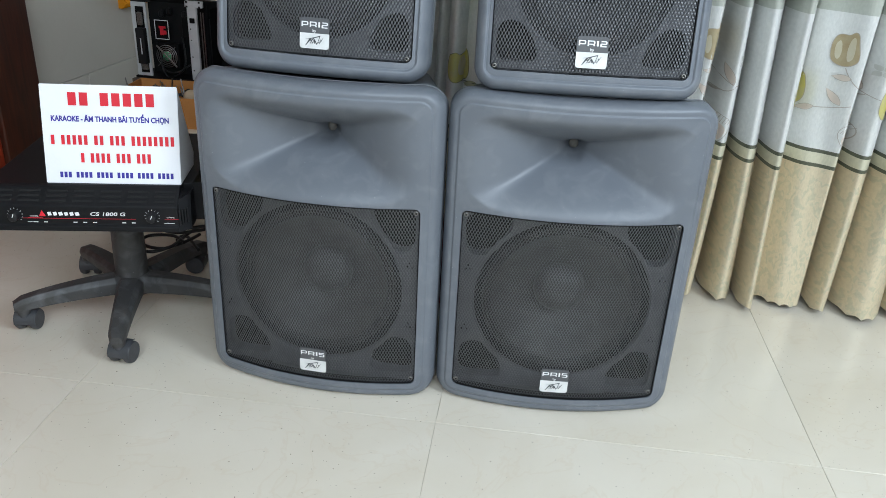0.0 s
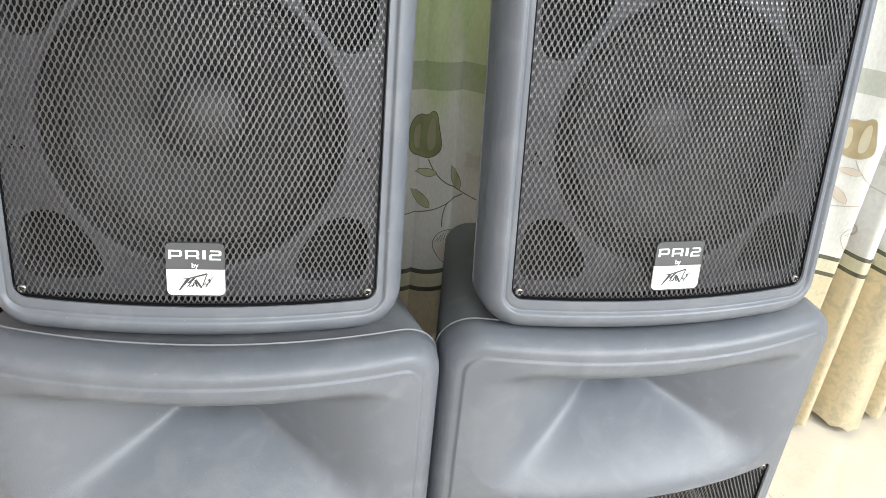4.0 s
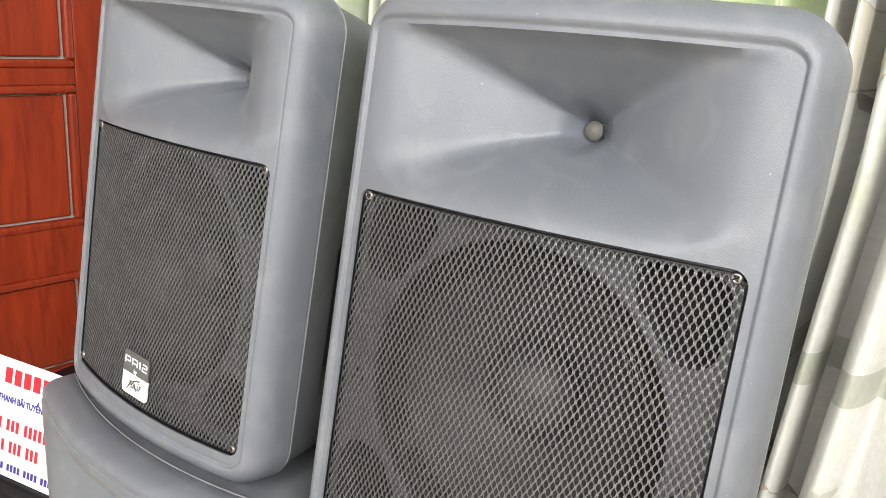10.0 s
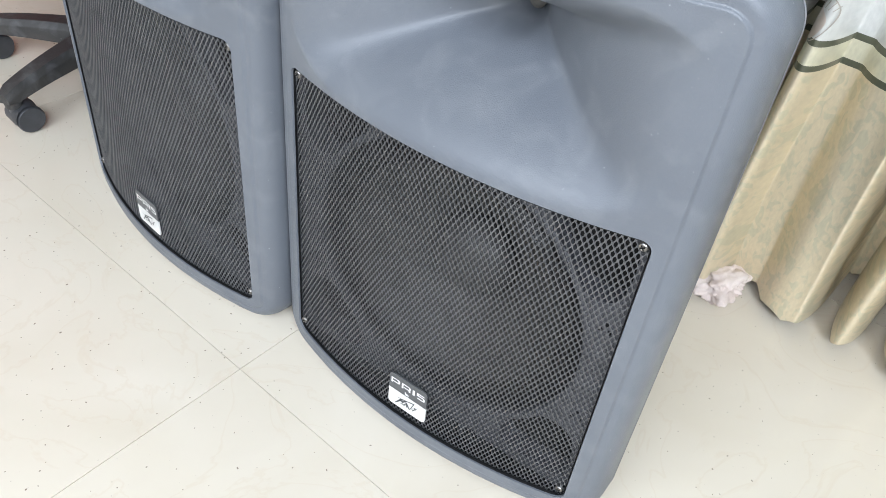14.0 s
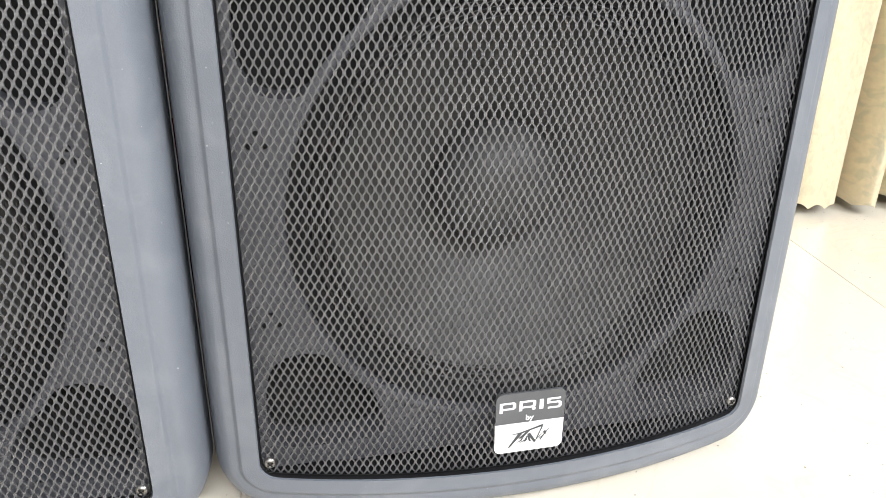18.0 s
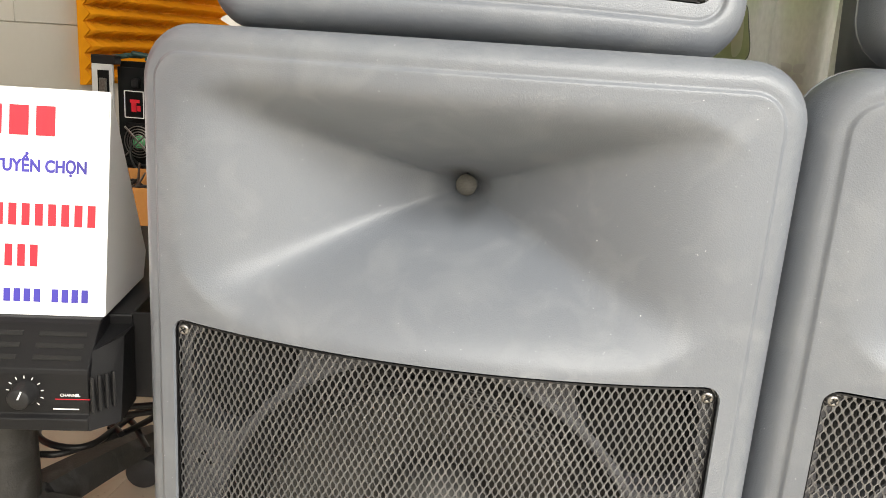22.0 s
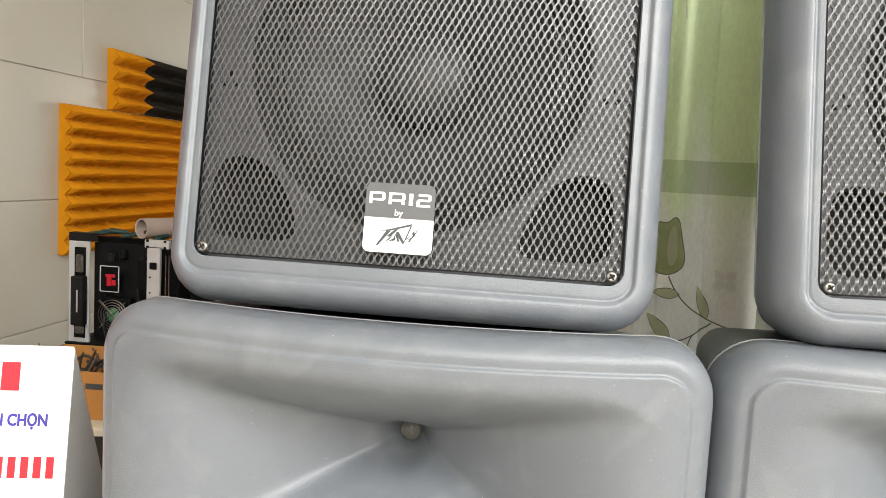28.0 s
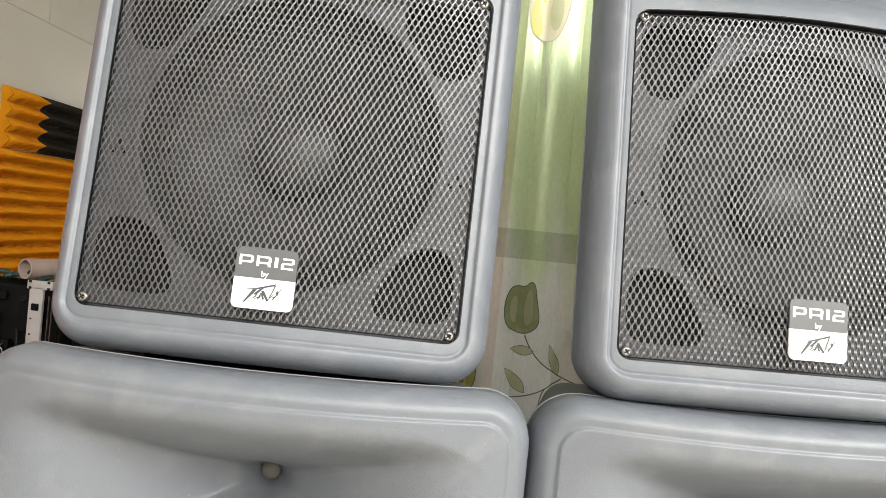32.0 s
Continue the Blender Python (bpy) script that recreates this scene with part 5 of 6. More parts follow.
link("collar", [(x, z, y) for x, y, z in v], f, CHB, base_ob, "ribbed collar of the column", True, matrix=pose(0, 0, 0.248))
SWIVEL = (150, 68, 40, 25, -133)
WHEEL = mat("grey_castor_nylon", (0.052, 0.054, 0.060), (0.036, 0.037, 0.041), rough=0.42, scale=30, bump=0.3, bscale=300)
for q in range(5):
    a = radians(220.0 + 72 * q)
    M = pose(0, 0, 0, 0, 0, math.degrees(a))
    secs = []
    for i in range(13):
        t = i / 12
        r = 0.045 + (0.276 - 0.045) * t
        zt_ = 0.112 - 0.006 * t - 0.016 * t ** 3
        hh = 0.044 - 0.010 * t - 0.006 * t * t
        w = 0.031 - 0.012 * t ** 0.8
        if t > 0.95:
            zt_, hh, w = zt_ - 0.006, hh - 0.010, w * 0.72
        secs.append((r, zt_, hh, w))
    vs, fs = [], []
    for r, z, hh, w in secs:
        # flat top, a chamfer along each side, then the wall
        for y, dz in ((-w * 0.92, -hh), (-w, -0.014), (-w * 0.96, -0.011), (-w * 0.62, -0.001), (w * 0.62, -0.001), (w * 0.96, -0.011), (w, -0.014), (w * 0.92, -hh)):
            vs.append((r, y, z + dz))
    for i in range(12):
        for k in range(8):
            l2 = (k + 1) % 8
            fs.append((i * 8 + k, i * 8 + l2, (i + 1) * 8 + l2, (i + 1) * 8 + k))
    fs.append(tuple(range(96, 104)))
    bm = bmesh.new()
    bv = [bm.verts.new(p) for p in vs]
    for f in fs:
        bm.faces.new([bv[i] for i in f])
    cyl(bm, 0.0155, 0.0175, 0.020, pose(0.256, 0, 0.062), 24)
    part("leg", bm, CHB, base_ob, "tapered black nylon leg with chamfered sides", True, M, 30)
    cast = empty("castor", M @ pose(0.256, 0, 0, 0, 0, SWIVEL[q]))
    cast.parent = base_ob
    for s in (-1, 1):
        v, f = lathe([(0.0001, -0.0090), (0.012, -0.0100), (0.019, -0.0090), (0.0245, -0.0060), (0.0262, -0.002), (0.0262, 0.006), (0.024, 0.0095), (0.0001, 0.0095)], 32)
        link("castor_wheel", [(y * s, x, z) for x, y, z in v], f, WHEEL, cast, "grey twin castor wheel", True, matrix=pose(s * 0.0165, 0.016, 0.0265)).data.set_sharp_from_angle(angle=radians(50))
    bm = bmesh.new()
    cyl(bm, 0.0284, 0.0284, 0.049, pose(0, 0.016, 0.0280, 0, 90, 0), 36)
    bmesh.ops.delete(bm, geom=[v_ for v_ in bm.verts if v_.co.z < 0.022 or v_.co.y > 0.034], context="VERTS")
    cyl(bm, 0.0125, 0.0125, 0.022, pose(0, 0.002, 0.052), 20)
    part("castor_hood", bm, WHEEL, cast, smooth=True, sharp=40)

# cables in loops on the base under the amplifier
CABLE = mat("black_cable_sheath", (0.012, 0.012, 0.013), rough=0.42, scale=60, spec=0.35)
for pts in (
    [(-0.878, 0.3, 0.203), (-0.845, 0.3, 0.208), (-0.781, 0.3, 0.209), (-0.742, 0.3, 0.201), (-0.687, 0.3, 0.207), (-0.639, 0.3, 0.221)],
    [(-0.882, 0.31, 0.183), (-0.857, 0.31, 0.181), (-0.807, 0.31, 0.188), (-0.759, 0.31, 0.182), (-0.727, 0.31, 0.184), (-0.694, 0.31, 0.192), (-0.662, 0.31, 0.202)],
    [(-0.725, 0.314, 0.155), (-0.761, 0.345, 0.155), (-0.794, 0.345, 0.155), (-0.84, 0.326, 0.155), (-0.834, 0.284, 0.155), (-0.794, 0.26, 0.155), (-0.743, 0.266, 0.155), (-0.741, 0.327, 0.155), (-0.741, 0.384, 0.155), (-0.73, 0.41, 0.155)],
    [(-0.829, 0.231, 0.15), (-0.802, 0.246, 0.15), (-0.772, 0.25, 0.15), (-0.747, 0.296, 0.15), (-0.723, 0.337, 0.15), (-0.715, 0.382, 0.15)],
    [(-0.765, 0.35, 0.14), (-0.771, 0.381, 0.14), (-0.749, 0.38, 0.14), (-0.715, 0.343, 0.14), (-0.685, 0.311, 0.14)],
    [(-0.66, 0.43, 0.345), (-0.70, 0.36, 0.20), (-0.62, 0.30, 0.165), (-0.50, 0.30, 0.17), (-0.46, 0.38, 0.19), (-0.60, 0.44, 0.16), (-0.72, 0.40, 0.06), (-0.66, 0.52, 0.008)]):
    cb = tube("power_cable", pts, 0.0045, CABLE)
    tagged(cb, label="black power cable looped on the chair base under the amplifier", category="cable", group="cables under the amplifier")

# ---- door in the left wall ----


def wood_mat(name, c1, c2, rough):
    m, nt, n, l, b = nodes_of(name)
    co, mp, ns = n.new("ShaderNodeTexCoord"), n.new("ShaderNodeMapping"), n.new("ShaderNodeTexNoise")
    mp.inputs["Scale"].default_value = (14, 14, 1.6)
    ns.inputs["Scale"].default_value, ns.inputs["Detail"].default_value, ns.inputs["Distortion"].default_value = 3.0, 8, 1.2
    l.new(co.outputs["Object"], mp.inputs[0])
    l.new(mp.outputs[0], ns.inputs["Vector"])
    rp = n.new("ShaderNodeValToRGB")
    rp.color_ramp.elements[0].position, rp.color_ramp.elements[0].color = 0.32, (*c1, 1)
    rp.color_ramp.elements[1].position, rp.color_ramp.elements[1].color = 0.70, (*c2, 1)
    l.new(ns.outputs["Fac"], rp.inputs[0])
    l.new(rp.outputs[0], b.inputs["Base Color"])
    b.inputs["Roughness"].default_value, b.inputs["Coat Weight"].default_value = rough, 0.25
    bp = n.new("ShaderNodeBump")
    bp.inputs["Strength"].default_value, bp.inputs["Distance"].default_value = 0.2, 0.001
    l.new(ns.outputs["Fac"], bp.inputs["Height"])
    l.new(bp.outputs[0], b.inputs["Normal"])
    return m


WOOD = wood_mat("varnished_red_wood", (0.20, 0.020, 0.007), (0.32, 0.038, 0.011), 0.34)
door = empty("door_1", pose(XL + 0.006, 0.20, 0, 0, 0, 90), label="closed varnished red-brown panelled wooden door", category="door", kind="structure")
# local x runs along the wall towards the window, local -y out into the room


CASING = wood_mat("dark_casing_wood", (0.030, 0.010, 0.006), (0.065, 0.018, 0.008), 0.35)


def dpart(name, x0, x1, z0, z1, y0, y1, bevel=0.003):
    bm = bmesh.new()
    box(bm, (x1 - x0, y1 - y0, z1 - z0), ((x0 + x1) / 2, (y0 + y1) / 2, (z0 + z1) / 2), bevel, 2)
    return part(name, bm, CASING if name == "casing" else WOOD, door)


dpart("casing", 0.54, 0.745, 0.0, 2.15, -0.045, 0.0, 0.006)
dpart("casing", -0.745, -0.54, 0.0, 2.15, -0.045, 0.0, 0.006)
dpart("casing", -0.745, 0.745, 2.151, 2.29, -0.045, 0.0, 0.006)
dpart("stile", 0.385, 0.538, 0.01, 2.14, -0.026, 0.0)
dpart("stile", -0.538, -0.385, 0.01, 2.14, -0.026, 0.0)
for z0, z1 in ((0.01, 0.16), (0.465, 0.600), (0.995, 1.040), (1.45, 1.56), (1.98, 2.14)):
    dpart("rail", -0.384, 0.384, z0, z1, -0.025, 0.0)
for z0, z1 in ((0.16, 0.465), (0.60, 0.995), (1.04, 1.45), (1.56, 1.98)):
    dpart("panel", -0.355, 0.355, z0 + 0.028, z1 - 0.028, -0.016, 0.0, 0.006)
    for x0, x1, a, b in ((-0.384, 0.384, z0, z0 + 0.022), (-0.384, 0.384, z1 - 0.022, z1), (-0.384, -0.362, z0 + 0.0225, z1 - 0.0225), (0.362, 0.384, z0 + 0.0225, z1 - 0.0225)):
        dpart("moulding", x0, x1, a, b, -0.031, -0.003, 0.007)

# ---- acoustic foam on the left wall ----
FOAM_O = mat("orange_foam", (0.72, 0.29, 0.012), (0.60, 0.22, 0.010), rough=0.95, scale=8, bump=0.8, bscale=500, spec=0.15)
FOAM_K = mat("black_foam", (0.030, 0.026, 0.022), (0.022, 0.019, 0.016), rough=0.95, scale=8, bump=0.8, bscale=500, spec=0.15)


def foam(y0, y1, z0, z1, rows, cols, material, label):
    """Peaked foam: a backing sheet and ridges across it with notched crests."""
    ob = empty("acoustic_foam", pose(XL + 0.003, y0, z0), label=label, category="acoustic panel", group="acoustic panels on the wall")
    bm = bmesh.new()
    box(bm, (0.018, y1 - y0, z1 - z0), (0.009, (y1 - y0) / 2, (z1 - z0) / 2))
    part("foam_backing", bm, material, ob)
    dz, nc = (z1 - z0) / rows, cols * 6
    rng = random.Random(int(y0 * 1000) + rows)
    for j in range(rows):
        vs, fs = [], []
        for i in range(nc + 1):
            ty = 1 - abs(2 * ((i / nc * cols) % 1) - 1)
            h = 0.052 * (0.06 + 0.94 * ty) * rng.uniform(0.95, 1.04) if 0 < i < nc else 0.020
            y = (y1 - y0) * i / nc
            vs += [(0.0176, y, dz * j), (0.0176 + h * 0.55, y, dz * (j + 0.27)), (0.0176 + h, y, dz * (j + 0.5 + rng.uniform(-0.03, 0.03))), (0.0176 + h * 0.55, y, dz * (j + 0.73)), (0.0176, y, dz * (j + 1))]
        for i in range(nc):
            for k in range(4):
                a = i * 5 + k
                fs.append((a, a + 5, a + 6, a + 1))
        fs += [tuple(range(4, -1, -1)), tuple(nc * 5 + k for k in range(5))]
        link("foam_ridge", vs, fs, material, ob)
    return ob


foam(1.545, 1.985, 0.515, 0.962, 10, 10, FOAM_O, "orange peaked acoustic foam panel glued to the tiled wall")
foam(1.987, 2.425, 0.515, 0.962, 10, 10, FOAM_O, "orange peaked acoustic foam panel glued to the tiled wall")
foam(1.790, 1.985, 0.965, 1.160, 4, 4, FOAM_O, "narrow orange peaked acoustic foam strip on the tiled wall")
foam(1.987, 2.425, 0.965, 1.160, 4, 10, FOAM_K, "black peaked acoustic foam strip on the tiled wall")

# ---- clutter by the left wall ----
CARTON = mat("orange_brown_cardboard", (0.48, 0.215, 0.055), (0.40, 0.175, 0.042), rough=0.8, scale=9, bump=0.3, bscale=200)
CREAM = mat("cream_polystyrene", (0.72, 0.66, 0.52), rough=0.8, scale=10, bump=0.3, bscale=250)
KCARD = mat("black_printed_carton", (0.008, 0.008, 0.009), rough=0.55, scale=10, spec=0.25)
ALU = mat("pale_aluminium_frame", (0.66, 0.67, 0.68), (0.54, 0.55, 0.56), rough=0.4, metal=0.25, scale=20)
CASEK = mat("matt_black_case", (0.0035, 0.0035, 0.004), (0.006, 0.006, 0.006), rough=0.6, scale=20, spec=0.12, bscale=300)
PCB = mat("dark_circuit_board", (0.005, 0.007, 0.007), (0.009, 0.008, 0.009), rough=0.5, spec=0.2, scale=60, bscale=300)
GREEN = mat("green_label", (0.08, 0.36, 0.16), rough=0.5)
TUBE = mat("pinkish_cardboard_tube", (0.48, 0.38, 0.34), rough=0.7, scale=14)
BENCHW = wood_mat("dark_bench_wood", (0.07, 0.045, 0.03), (0.13, 0.085, 0.055), 0.55)

bench = empty("bench", pose(-1.22, 1.48, 0), label="low dark wooden bench holding dismantled electronics", category="bench")
bm = bmesh.new()
box(bm, (0.35, 0.46, 0.025), (0, 0, 0.3075), 0.003, 2)
part("bench_top", bm, BENCHW, bench)
for x in (-0.15, 0.15):
    for y in (-0.20, 0.20):
        bm = bmesh.new()
        box(bm, (0.04, 0.04, 0.294), (x, y, 0.147), 0.003, 1)
        part("bench_leg", bm, BENCHW, bench)

ch = empty("electronics_chassis", pose(-1.24, 1.30, 0.3215, 0, 0, 0), label="opened equipment chassis with pale metal posts, fan and circuit boards", category="equipment")


def cpart(name, mt, *boxes, label="", bevel=0.002):
    bm = bmesh.new()
    for sx, sy, sz, x, y, z in boxes:
        box(bm, (sx, sy, sz), (x, y, z), bevel, 1)
    return part(name, bm, mt, ch, label)


cpart("post", ALU, (0.058, 0.010, 0.270, -0.118, -0.012, 0.136), label="pale aluminium upright")
cpart("post_cap", BLACKP, (0.066, 0.030, 0.022, -0.116, 0.0, 0.282))
cpart("post", ALU, (0.036, 0.012, 0.270, 0.088, -0.010, 0.136), label="pale aluminium upright")
cpart("post_plate", ALU, (0.066, 0.016, 0.022, 0.096, -0.008, 0.276))
cpart("side_plate", CASEK, (0.004, 0.20, 0.262, 0.150, 0.10, 0.132))
# block added to fill the space behind the boards with black
cpart("dark_back_block", CASEK, (0.36, 0.030, 0.276, 0.060, 0.082, 0.140), label="near-black block filling the space behind the boards")
cpart("slotted_strip", STEEL, (0.0025, 0.004, 0.235, 0.113, 0.004, 0.130), (0.0025, 0.004, 0.235, 0.122, 0.004, 0.130), label="thin bright guide rails", bevel=0)
cpart("back_board", PCB, (0.235, 0.004, 0.262, -0.005, 0.060, 0.133), label="dark circuit board")
cpart("channel", CASEK, (0.030, 0.003, 0.238, -0.113, -0.0188, 0.137), label="black strip laid along the upright", bevel=0)
cpart("module", BLACKP, (0.034, 0.022, 0.128, -0.108, -0.0315, 0.118), label="black plug-in module")
cpart("module_print", ALU, (0.004, 0.0006, 0.058, -0.106, -0.0428, 0.118), bevel=0)
cpart("module_head", STEEL, (0.018, 0.010, 0.046, -0.110, -0.0255, 0.214))
cpart("module_foot", STEEL, (0.022, 0.008, 0.022, -0.110, -0.0245, 0.040))
# black block on the post, drawn for the shade in its slot
cpart("handle_slot", CASEK, (0.020, 0.004, 0.018, 0.089, -0.018, 0.220))
for z in (0.270, 0.286):
    for x in (0.072, 0.120):
        cpart("plate_screw", BLACKP, (0.006, 0.003, 0.006, x, -0.0175, z - 0.0015), bevel=0)
# dark squares on the post stand for the shade in small holes
for z in (0.04, 0.09, 0.15, 0.19):
    cpart("post_hole", BLACKP, (0.004, 0.002, 0.004, 0.080, -0.0168, z), bevel=0)
for i in range(5):
    cpart("circuit_card", PCB, (0.003, 0.085, 0.20, 0.045 + 0.018 * i, 0.10, 0.115), bevel=0)
for x, z, c in ((-0.062, 0.225, BLACKP), (-0.030, 0.235, PCB), (0.028, 0.228, BLACKP), (-0.075, 0.150, PCB)):
    cpart("capacitor", c, (0.018, 0.020, 0.024, x, 0.045, z), bevel=0.004)
cpart("floor_plate", CASEK, (0.30, 0.16, 0.006, 0.0, 0.05, 0.003))
cpart("heatsink_block", CASEK, (0.040, 0.050, 0.075, 0.060, 0.02, 0.190))
cpart("card_frame", INK_W, (0.052, 0.002, 0.002, -0.048, 0.010, 0.207), (0.052, 0.002, 0.002, -0.048, 0.010, 0.140), (0.002, 0.002, 0.067, -0.074, 0.010, 0.1735), (0.002, 0.002, 0.067, -0.022, 0.010, 0.1735), bevel=0)
cpart("card", CASEK, (0.050, 0.003, 0.064, -0.048, 0.013, 0.1735))
cpart("red_emblem", INK_R, (0.026, 0.002, 0.008, -0.046, 0.0105, 0.182), (0.013, 0.0022, 0.030, -0.049, 0.0105, 0.170), (0.010, 0.0018, 0.014, -0.036, 0.0105, 0.164), bevel=0)
cpart("card_post", BLACKP, (0.012, 0.052, 0.012, -0.048, 0.036, 0.173))
fan = empty("fan", pose(-0.032, 0.0, 0.080))
fan.parent = ch
for r in (0.012, 0.019, 0.026, 0.033, 0.040):
    v, f = lathe([(r - 0.0012, -0.001), (r + 0.0012, -0.001), (r + 0.0012, 0.001), (r - 0.0012, 0.001)], 36)
    link("guard_ring", v, f, STEEL, fan, smooth=True)
for a in (45, 135):
    bm = bmesh.new()
    box(bm, (0.106, 0.003, 0.006 if a == 45 else 0.003), (0, -0.002, 0), 0.001, 1, (0, a, 0))
    part("guard_bar", bm, STEEL, fan)
bm = bmesh.new()
cyl(bm, 0.016, 0.016, 0.006, pose(0, 0.003, 0, 90, 0, 0), 24)
part("fan_label", bm, GREEN, fan, "green round label")
bm = bmesh.new()
box(bm, (0.09, 0.025, 0.09), (0, 0.020, 0), 0.004, 2)
part("fan_body", bm, CASEK, fan)
for k, pts in enumerate(([(-0.06, 0.0, 0.05), (-0.03, -0.02, 0.02), (0.03, -0.015, 0.03), (0.06, 0.02, 0.06)], [(0.02, 0.03, 0.15), (0.05, -0.01, 0.10), (0.045, -0.02, 0.03), (0.0, -0.02, 0.012)], [(-0.05, 0.01, 0.10), (-0.06, -0.02, 0.04), (-0.02, -0.025, 0.010)])):
    tube("wire", pts, 0.0028, CABLE, ch, "loose black wire")
v, f = lathe([(0.022, -0.22), (0.026, -0.22), (0.026, 0.22), (0.022, 0.22), (0.022, -0.22)], 32)
tb = link("cardboard_tube", v, f, TUBE, None, "grey-pink cardboard tube lying on the opened chassis", True, matrix=pose(-1.105, 1.50, 0.6345, 0, 0, -24))
tb.data.set_sharp_from_angle(angle=radians(40))
tagged(tb, category="tube")
bm = bmesh.new()
for i in range(7):
    box(bm, (0.05, 0.02, 0.012), (-1.335 + 0.03 * i, 1.33 + 0.012 * (i % 2), 0.612 + 0.004 * (i % 3)), 0.005, 2, (0, 8 * (i % 3) - 8, 14 * i))
cl_ = part("cable_bundle", bm, mat("dark_teal_sleeve", (0.012, 0.05, 0.045), rough=0.5), None, "dark teal bundle of sleeving on the chassis", True)
tagged(cl_, category="cable")

carton = empty("black_carton", pose(-1.06, 0.98, 0), label="black printed carton standing on the floor", category="box")
bm = bmesh.new()
box(bm, (0.46, 0.36, 0.240), (0, 0, 0.120), 0.003, 2)
part("carton_body", bm, KCARD, carton)
for i in range(5):
    bm = bmesh.new()
    box(bm, (0.05 + 0.02 * (i % 3), 0.0006, 0.006 + 0.004 * (i % 2)), (-0.14 + 0.02 * i, -0.1806, 0.222 - 0.028 * i))
    part("print_bar", bm, INK_W, carton)
bm = bmesh.new()
box(bm, (0.38, 0.30, 0.034), (-1.07, 0.975, 0.2575), 0.004, 2)
pl = part("packing_slab", bm, CREAM, None, "cream packing slab lying on the black carton")
tagged(pl, category="packing")
obx = empty("open_carton", pose(-1.09, 0.975, 0.2745, 0, 0, 6), label="open orange cardboard box full of tools and wires", category="box")
for nm, sx, sy, sz, x, y, z, rx in (("box_front", 0.30, 0.004, 0.100, 0, -0.11, 0.050, 0), ("box_back", 0.30, 0.004, 0.100, 0, 0.11, 0.050, 0), ("box_side", 0.004, 0.216, 0.100, -0.148, 0, 0.050, 0), ("box_side", 0.004, 0.216, 0.100, 0.148, 0, 0.050, 0), ("box_bottom", 0.292, 0.216, 0.004, 0, 0, 0.002, 0)):
    bm = bmesh.new()
    box(bm, (sx, sy, sz), (x, y, z), 0.0008, 1)
    part(nm, bm, CARTON, obx)
bm = bmesh.new()
box(bm, (0.036, 0.0008, 0.012), (0.03, -0.1126, 0.070), 0)
part("dark_emblem", bm, INK_D, obx)
bm = bmesh.new()
box(bm, (0.012, 0.0008, 0.018), (-0.075, -0.1126, 0.055), 0)
part("paper_label", bm, INK_W, obx)
TOOLS = (("screwdriver", (0.45, 0.05, 0.03), -0.08, 0.0, 14, 22), ("pliers", (0.10, 0.10, 0.11), -0.02, 0.03, 5, 9), ("soldering_iron", (0.03, 0.03, 0.03), -0.12, -0.03, -4, -12), ("marker_pen", (0.55, 0.50, 0.42), 0.05, 0.02, -13, -17),
         ("screwdriver", (0.50, 0.10, 0.03), 0.09, -0.04, -22, -30), ("file", (0.06, 0.045, 0.04), -0.05, -0.05, -10, 24), ("tweezers", (0.16, 0.16, 0.17), -0.035, -0.02, -6, 30), ("file", (0.05, 0.045, 0.045), -0.10, 0.05, 12, 30),
         ("screwdriver", (0.035, 0.022, 0.02), 0.02, -0.06, 20, 36), ("pliers", (0.30, 0.03, 0.02), 0.00, 0.06, 16, -24))
for nm, c, x, y, rx, ry in TOOLS:
    # a waisted grip, a ferrule and a thin blade
    bm = bmesh.new()
    cyl(bm, 0.009, 0.0115, 0.030, pose(0, 0, 0.015), 14)
    cyl(bm, 0.0115, 0.0095, 0.030, pose(0, 0, 0.045), 14)
    cyl(bm, 0.0095, 0.0060, 0.010, pose(0, 0, 0.065), 14)
    o = part(nm, bm, mat(nm + "_grip", c, rough=0.45), None, "worn hand tool standing in the open orange box", True, Matrix.Translation((-1.09 + x, 0.975 + y, 0.2795)) @ pose(0, 0, 0, rx, ry, 0), 40)
    tagged(o, category="tool", group="tools in the box")
    bm = bmesh.new()
    cyl(bm, 0.0050, 0.0050, 0.010, pose(0, 0, 0.074), 10)
    cyl(bm, 0.0032, 0.0018, 0.048, pose(0, 0, 0.102), 10)
    part("blade", bm, STEEL, o, "dull steel blade", True, sharp=40)
for k, (x, y, r, c) in enumerate(((0.02, 0.01, 0.050, (0.012, 0.012, 0.013)), (0.08, 0.02, 0.036, (0.35, 0.02, 0.015)), (-0.06, 0.02, 0.044, (0.014, 0.013, 0.012)))):
    pts = [(-1.09 + x + r * math.cos(a / 4) * (1 + 0.12 * math.sin(a)), 0.975 + y + 0.8 * r * math.sin(a / 4), 0.352 + 0.012 * math.sin(a * 0.7 + k)) for a in range(34)]
    o = tube("wire_coil", pts, 0.0032, mat("coil_sheath", c, rough=0.42, scale=60), None, "loose coil of insulated wire in the open box")
    tagged(o, category="wire", group="wires in the box")
bm = bmesh.new()
bmesh.ops.create_uvsphere(bm, u_segments=20, v_segments=12, radius=0.024)
o = part("tape_ball", bm, mat("tan_tape", (0.50, 0.38, 0.25), rough=0.6), None, "tan ball of wound tape in the open box", True, pose(-1.00, 0.94, 0.362))
tagged(o, category="tape")

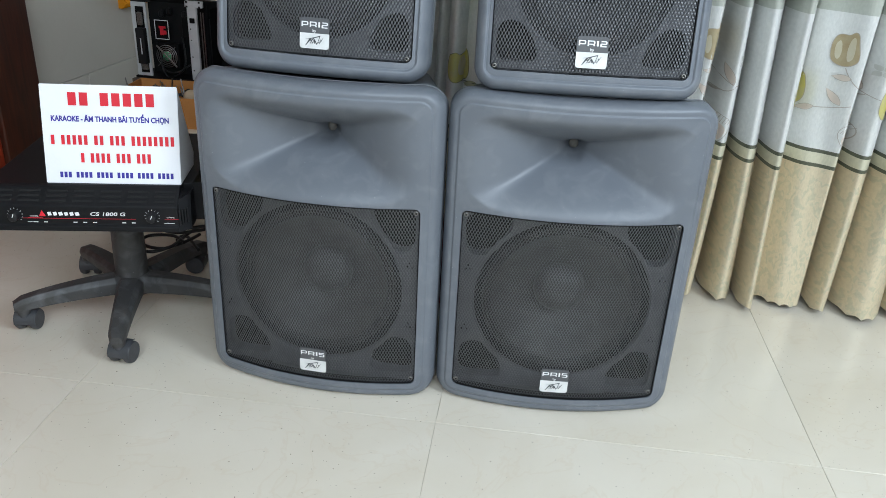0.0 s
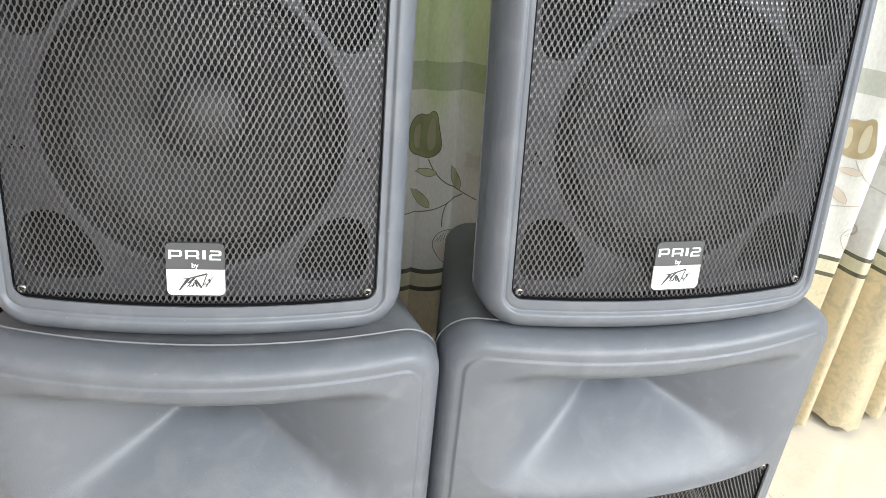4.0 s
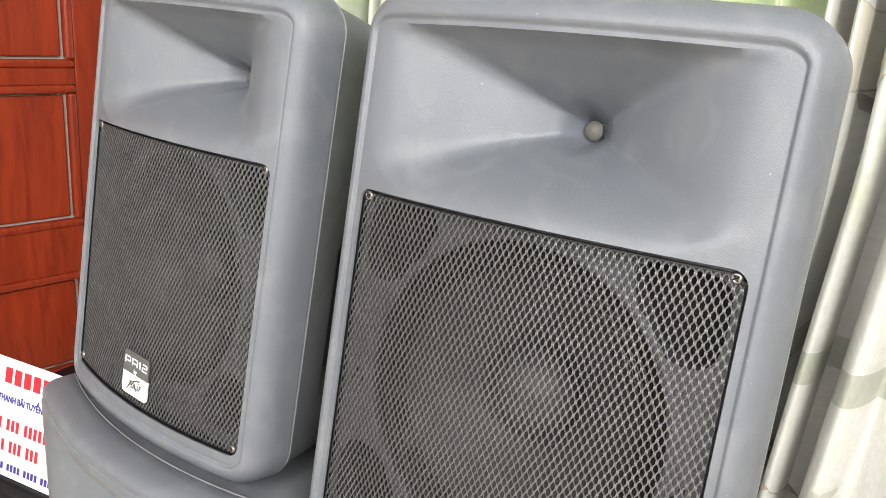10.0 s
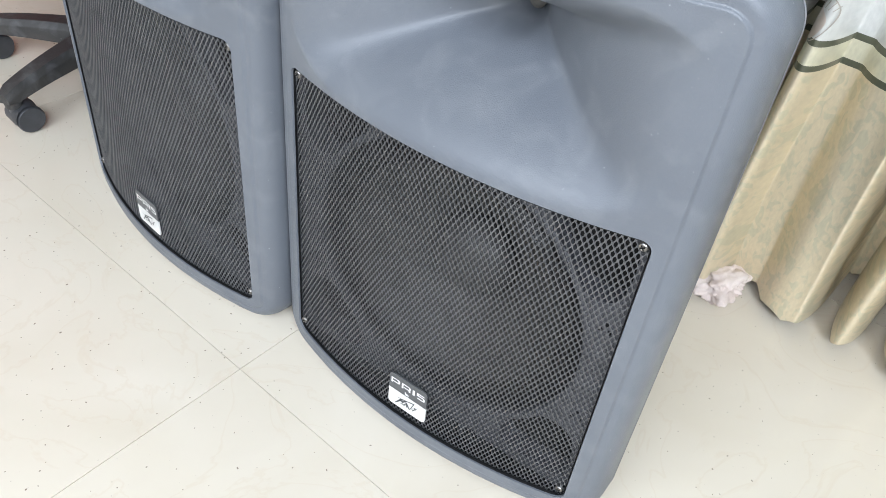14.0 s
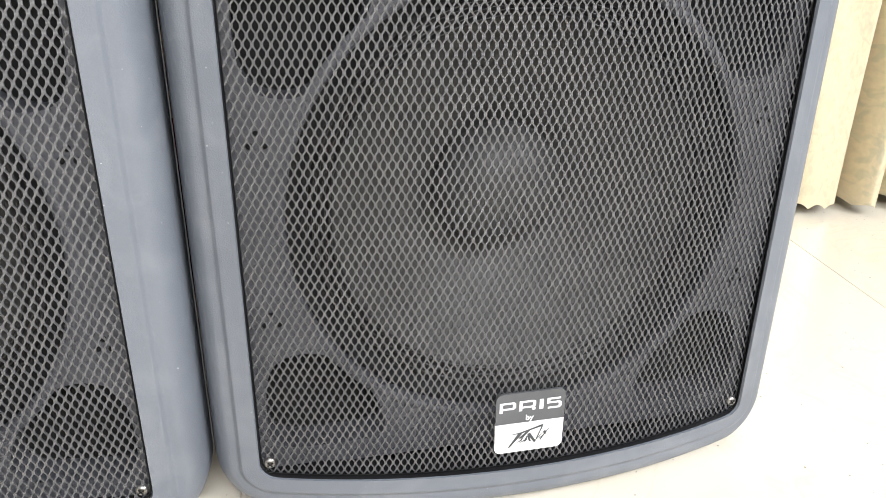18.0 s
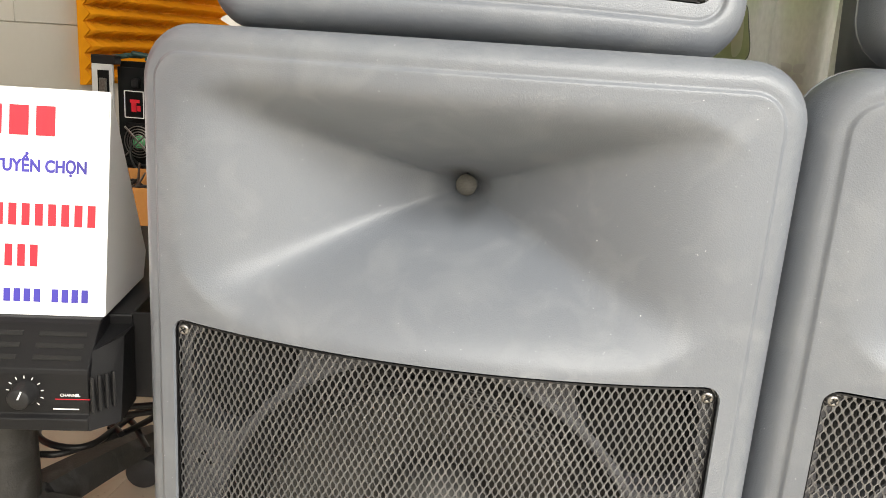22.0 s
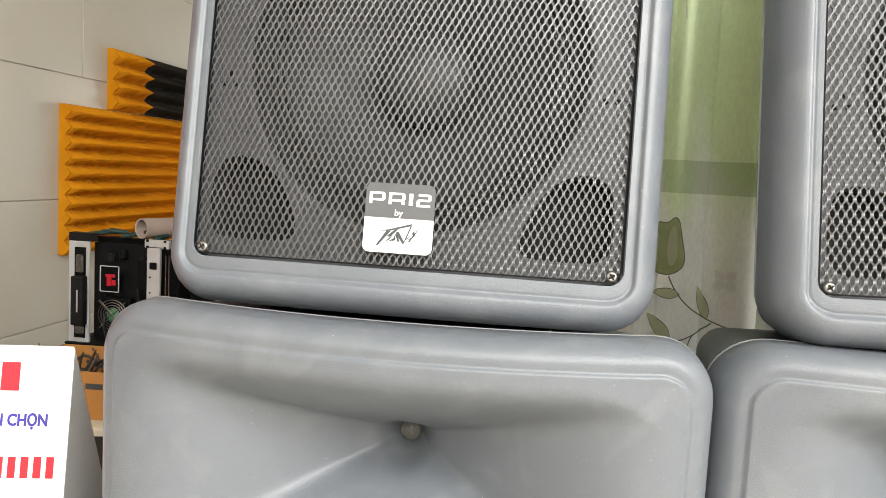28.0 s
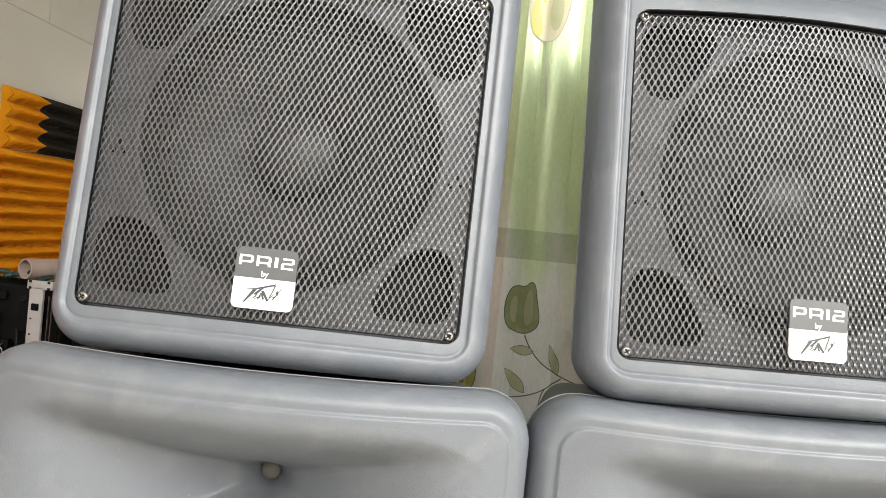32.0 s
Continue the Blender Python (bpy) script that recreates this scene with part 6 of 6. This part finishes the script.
# crumpled cloth at the foot of the curtain
RAG = mat("pinkish_white_rag", (0.70, 0.62, 0.58), (0.60, 0.50, 0.46), rough=0.85, scale=30, bump=0.4, bscale=300)
bm = bmesh.new()
bmesh.ops.create_icosphere(bm, subdivisions=5, radius=1.0)
for v_ in bm.verts:
    p = v_.co.copy()
    w = noise.fractal(p * 1.6, 1.0, 2.0, 4) * 0.45 + abs(noise.noise(p * 4.0)) * 0.25
    v_.co = p * (1 + w)
    v_.co = Vector((v_.co.x * 0.060, v_.co.y * 0.075, max(0.0, 0.024 + v_.co.z * 0.030)))
rag = part("rag", bm, RAG, None, "crumpled pinkish-white rag on the floor by the curtain", True, pose(0.408, 0.640, 0.0) @ Matrix.Diagonal((0.70, 0.70, 0.8, 1.0)))
tagged(rag, category="cloth")

# dark red cloth bag behind the gap between the large loudspeakers
REDC = mat("dark_red_cloth", (0.16, 0.010, 0.018), (0.10, 0.006, 0.010), rough=0.8, scale=20, bump=0.5, bscale=250)
bm = bmesh.new()
bmesh.ops.create_icosphere(bm, subdivisions=4, radius=1.0)
for v_ in bm.verts:
    p = v_.co.copy()
    q = p * (1 + 0.16 * noise.fractal(p * 2.1, 1.0, 2.0, 3))
    v_.co = Vector((q.x * 0.075, q.y * 0.055, max(0.0, 0.125 + q.z * 0.130)))
bag = part("cloth_bag", bm, REDC, None, "dark red cloth bag on the floor behind the loudspeakers", True, pose(-0.060, 0.465, 0.0))
tagged(bag, category="bag")

# ---- floor tiles ----
bm = bmesh.new()
TS = 0.80
box(bm, (TS - 0.0008, TS - 0.0008, 0.010), (0, 0, -0.005), 0.0004, 1)
tile_me = bpy.data.meshes.new("floor_tile")
bm.to_mesh(tile_me)
bm.free()
tile_me.materials.append(TILE)
T0 = pose(0.030, -0.066, 0, 0, 0, 3.6)
for i in range(-3, 5):
    for j in range(-4, 5):
        p = T0 @ Vector(((i + 0.5) * TS, (j + 0.5) * TS, 0))
        m = Matrix.Translation(p) @ pose(0, 0, 0, 0, 0, 3.6)
        if not (XL - 0.5 < p.x < XR + 0.5 and YF - 0.5 < p.y < YB + 0.5):
            continue
        me = tile_me
        if not (XL + 0.45 < p.x < XR - 0.45 and YF + 0.45 < p.y < YB - 0.45):
            # cut to the room
            bm = bmesh.new()
            bm.from_mesh(tile_me)
            for co, no in (((XL - 0.1, 0, 0), (-1, 0, 0)), ((XR + 0.1, 0, 0), (1, 0, 0)), ((0, YF - 0.15, 0), (0, -1, 0)), ((0, YB + 0.1, 0), (0, 1, 0))):
                bmesh.ops.bisect_plane(bm, geom=bm.verts[:] + bm.edges[:] + bm.faces[:], plane_co=m.inverted() @ Vector(co), plane_no=m.to_3x3().inverted() @ Vector(no), clear_outer=True)
            if not bm.faces:
                bm.free()
                continue
            me = bpy.data.meshes.new("floor_tile")
            bm.to_mesh(me)
            bm.free()
            if not me.materials:
                me.materials.append(TILE)
        t = new("floor_tile", me)
        t.parent = floor
        t.matrix_basis = m

# ---- tiles on the left wall ----
bm = bmesh.new()
box(bm, (0.008, 0.738, 0.368), (0, 0, 0), 0.0015, 1)
wt_me = bpy.data.meshes.new("wall_tile")
bm.to_mesh(wt_me)
bm.free()
wt_me.materials.append(WALLT)
for j in range(10):
    for i in range(-4, 4):
        t = new("wall_tile", wt_me)
        t.parent = wall_left
        t.location = (XL - 0.002, 1.66 + 0.74 * i + 0.37 * (j % 2), 0.125 + 0.37 * (j - 0) + 0.185 - 0.37 + 0.185)
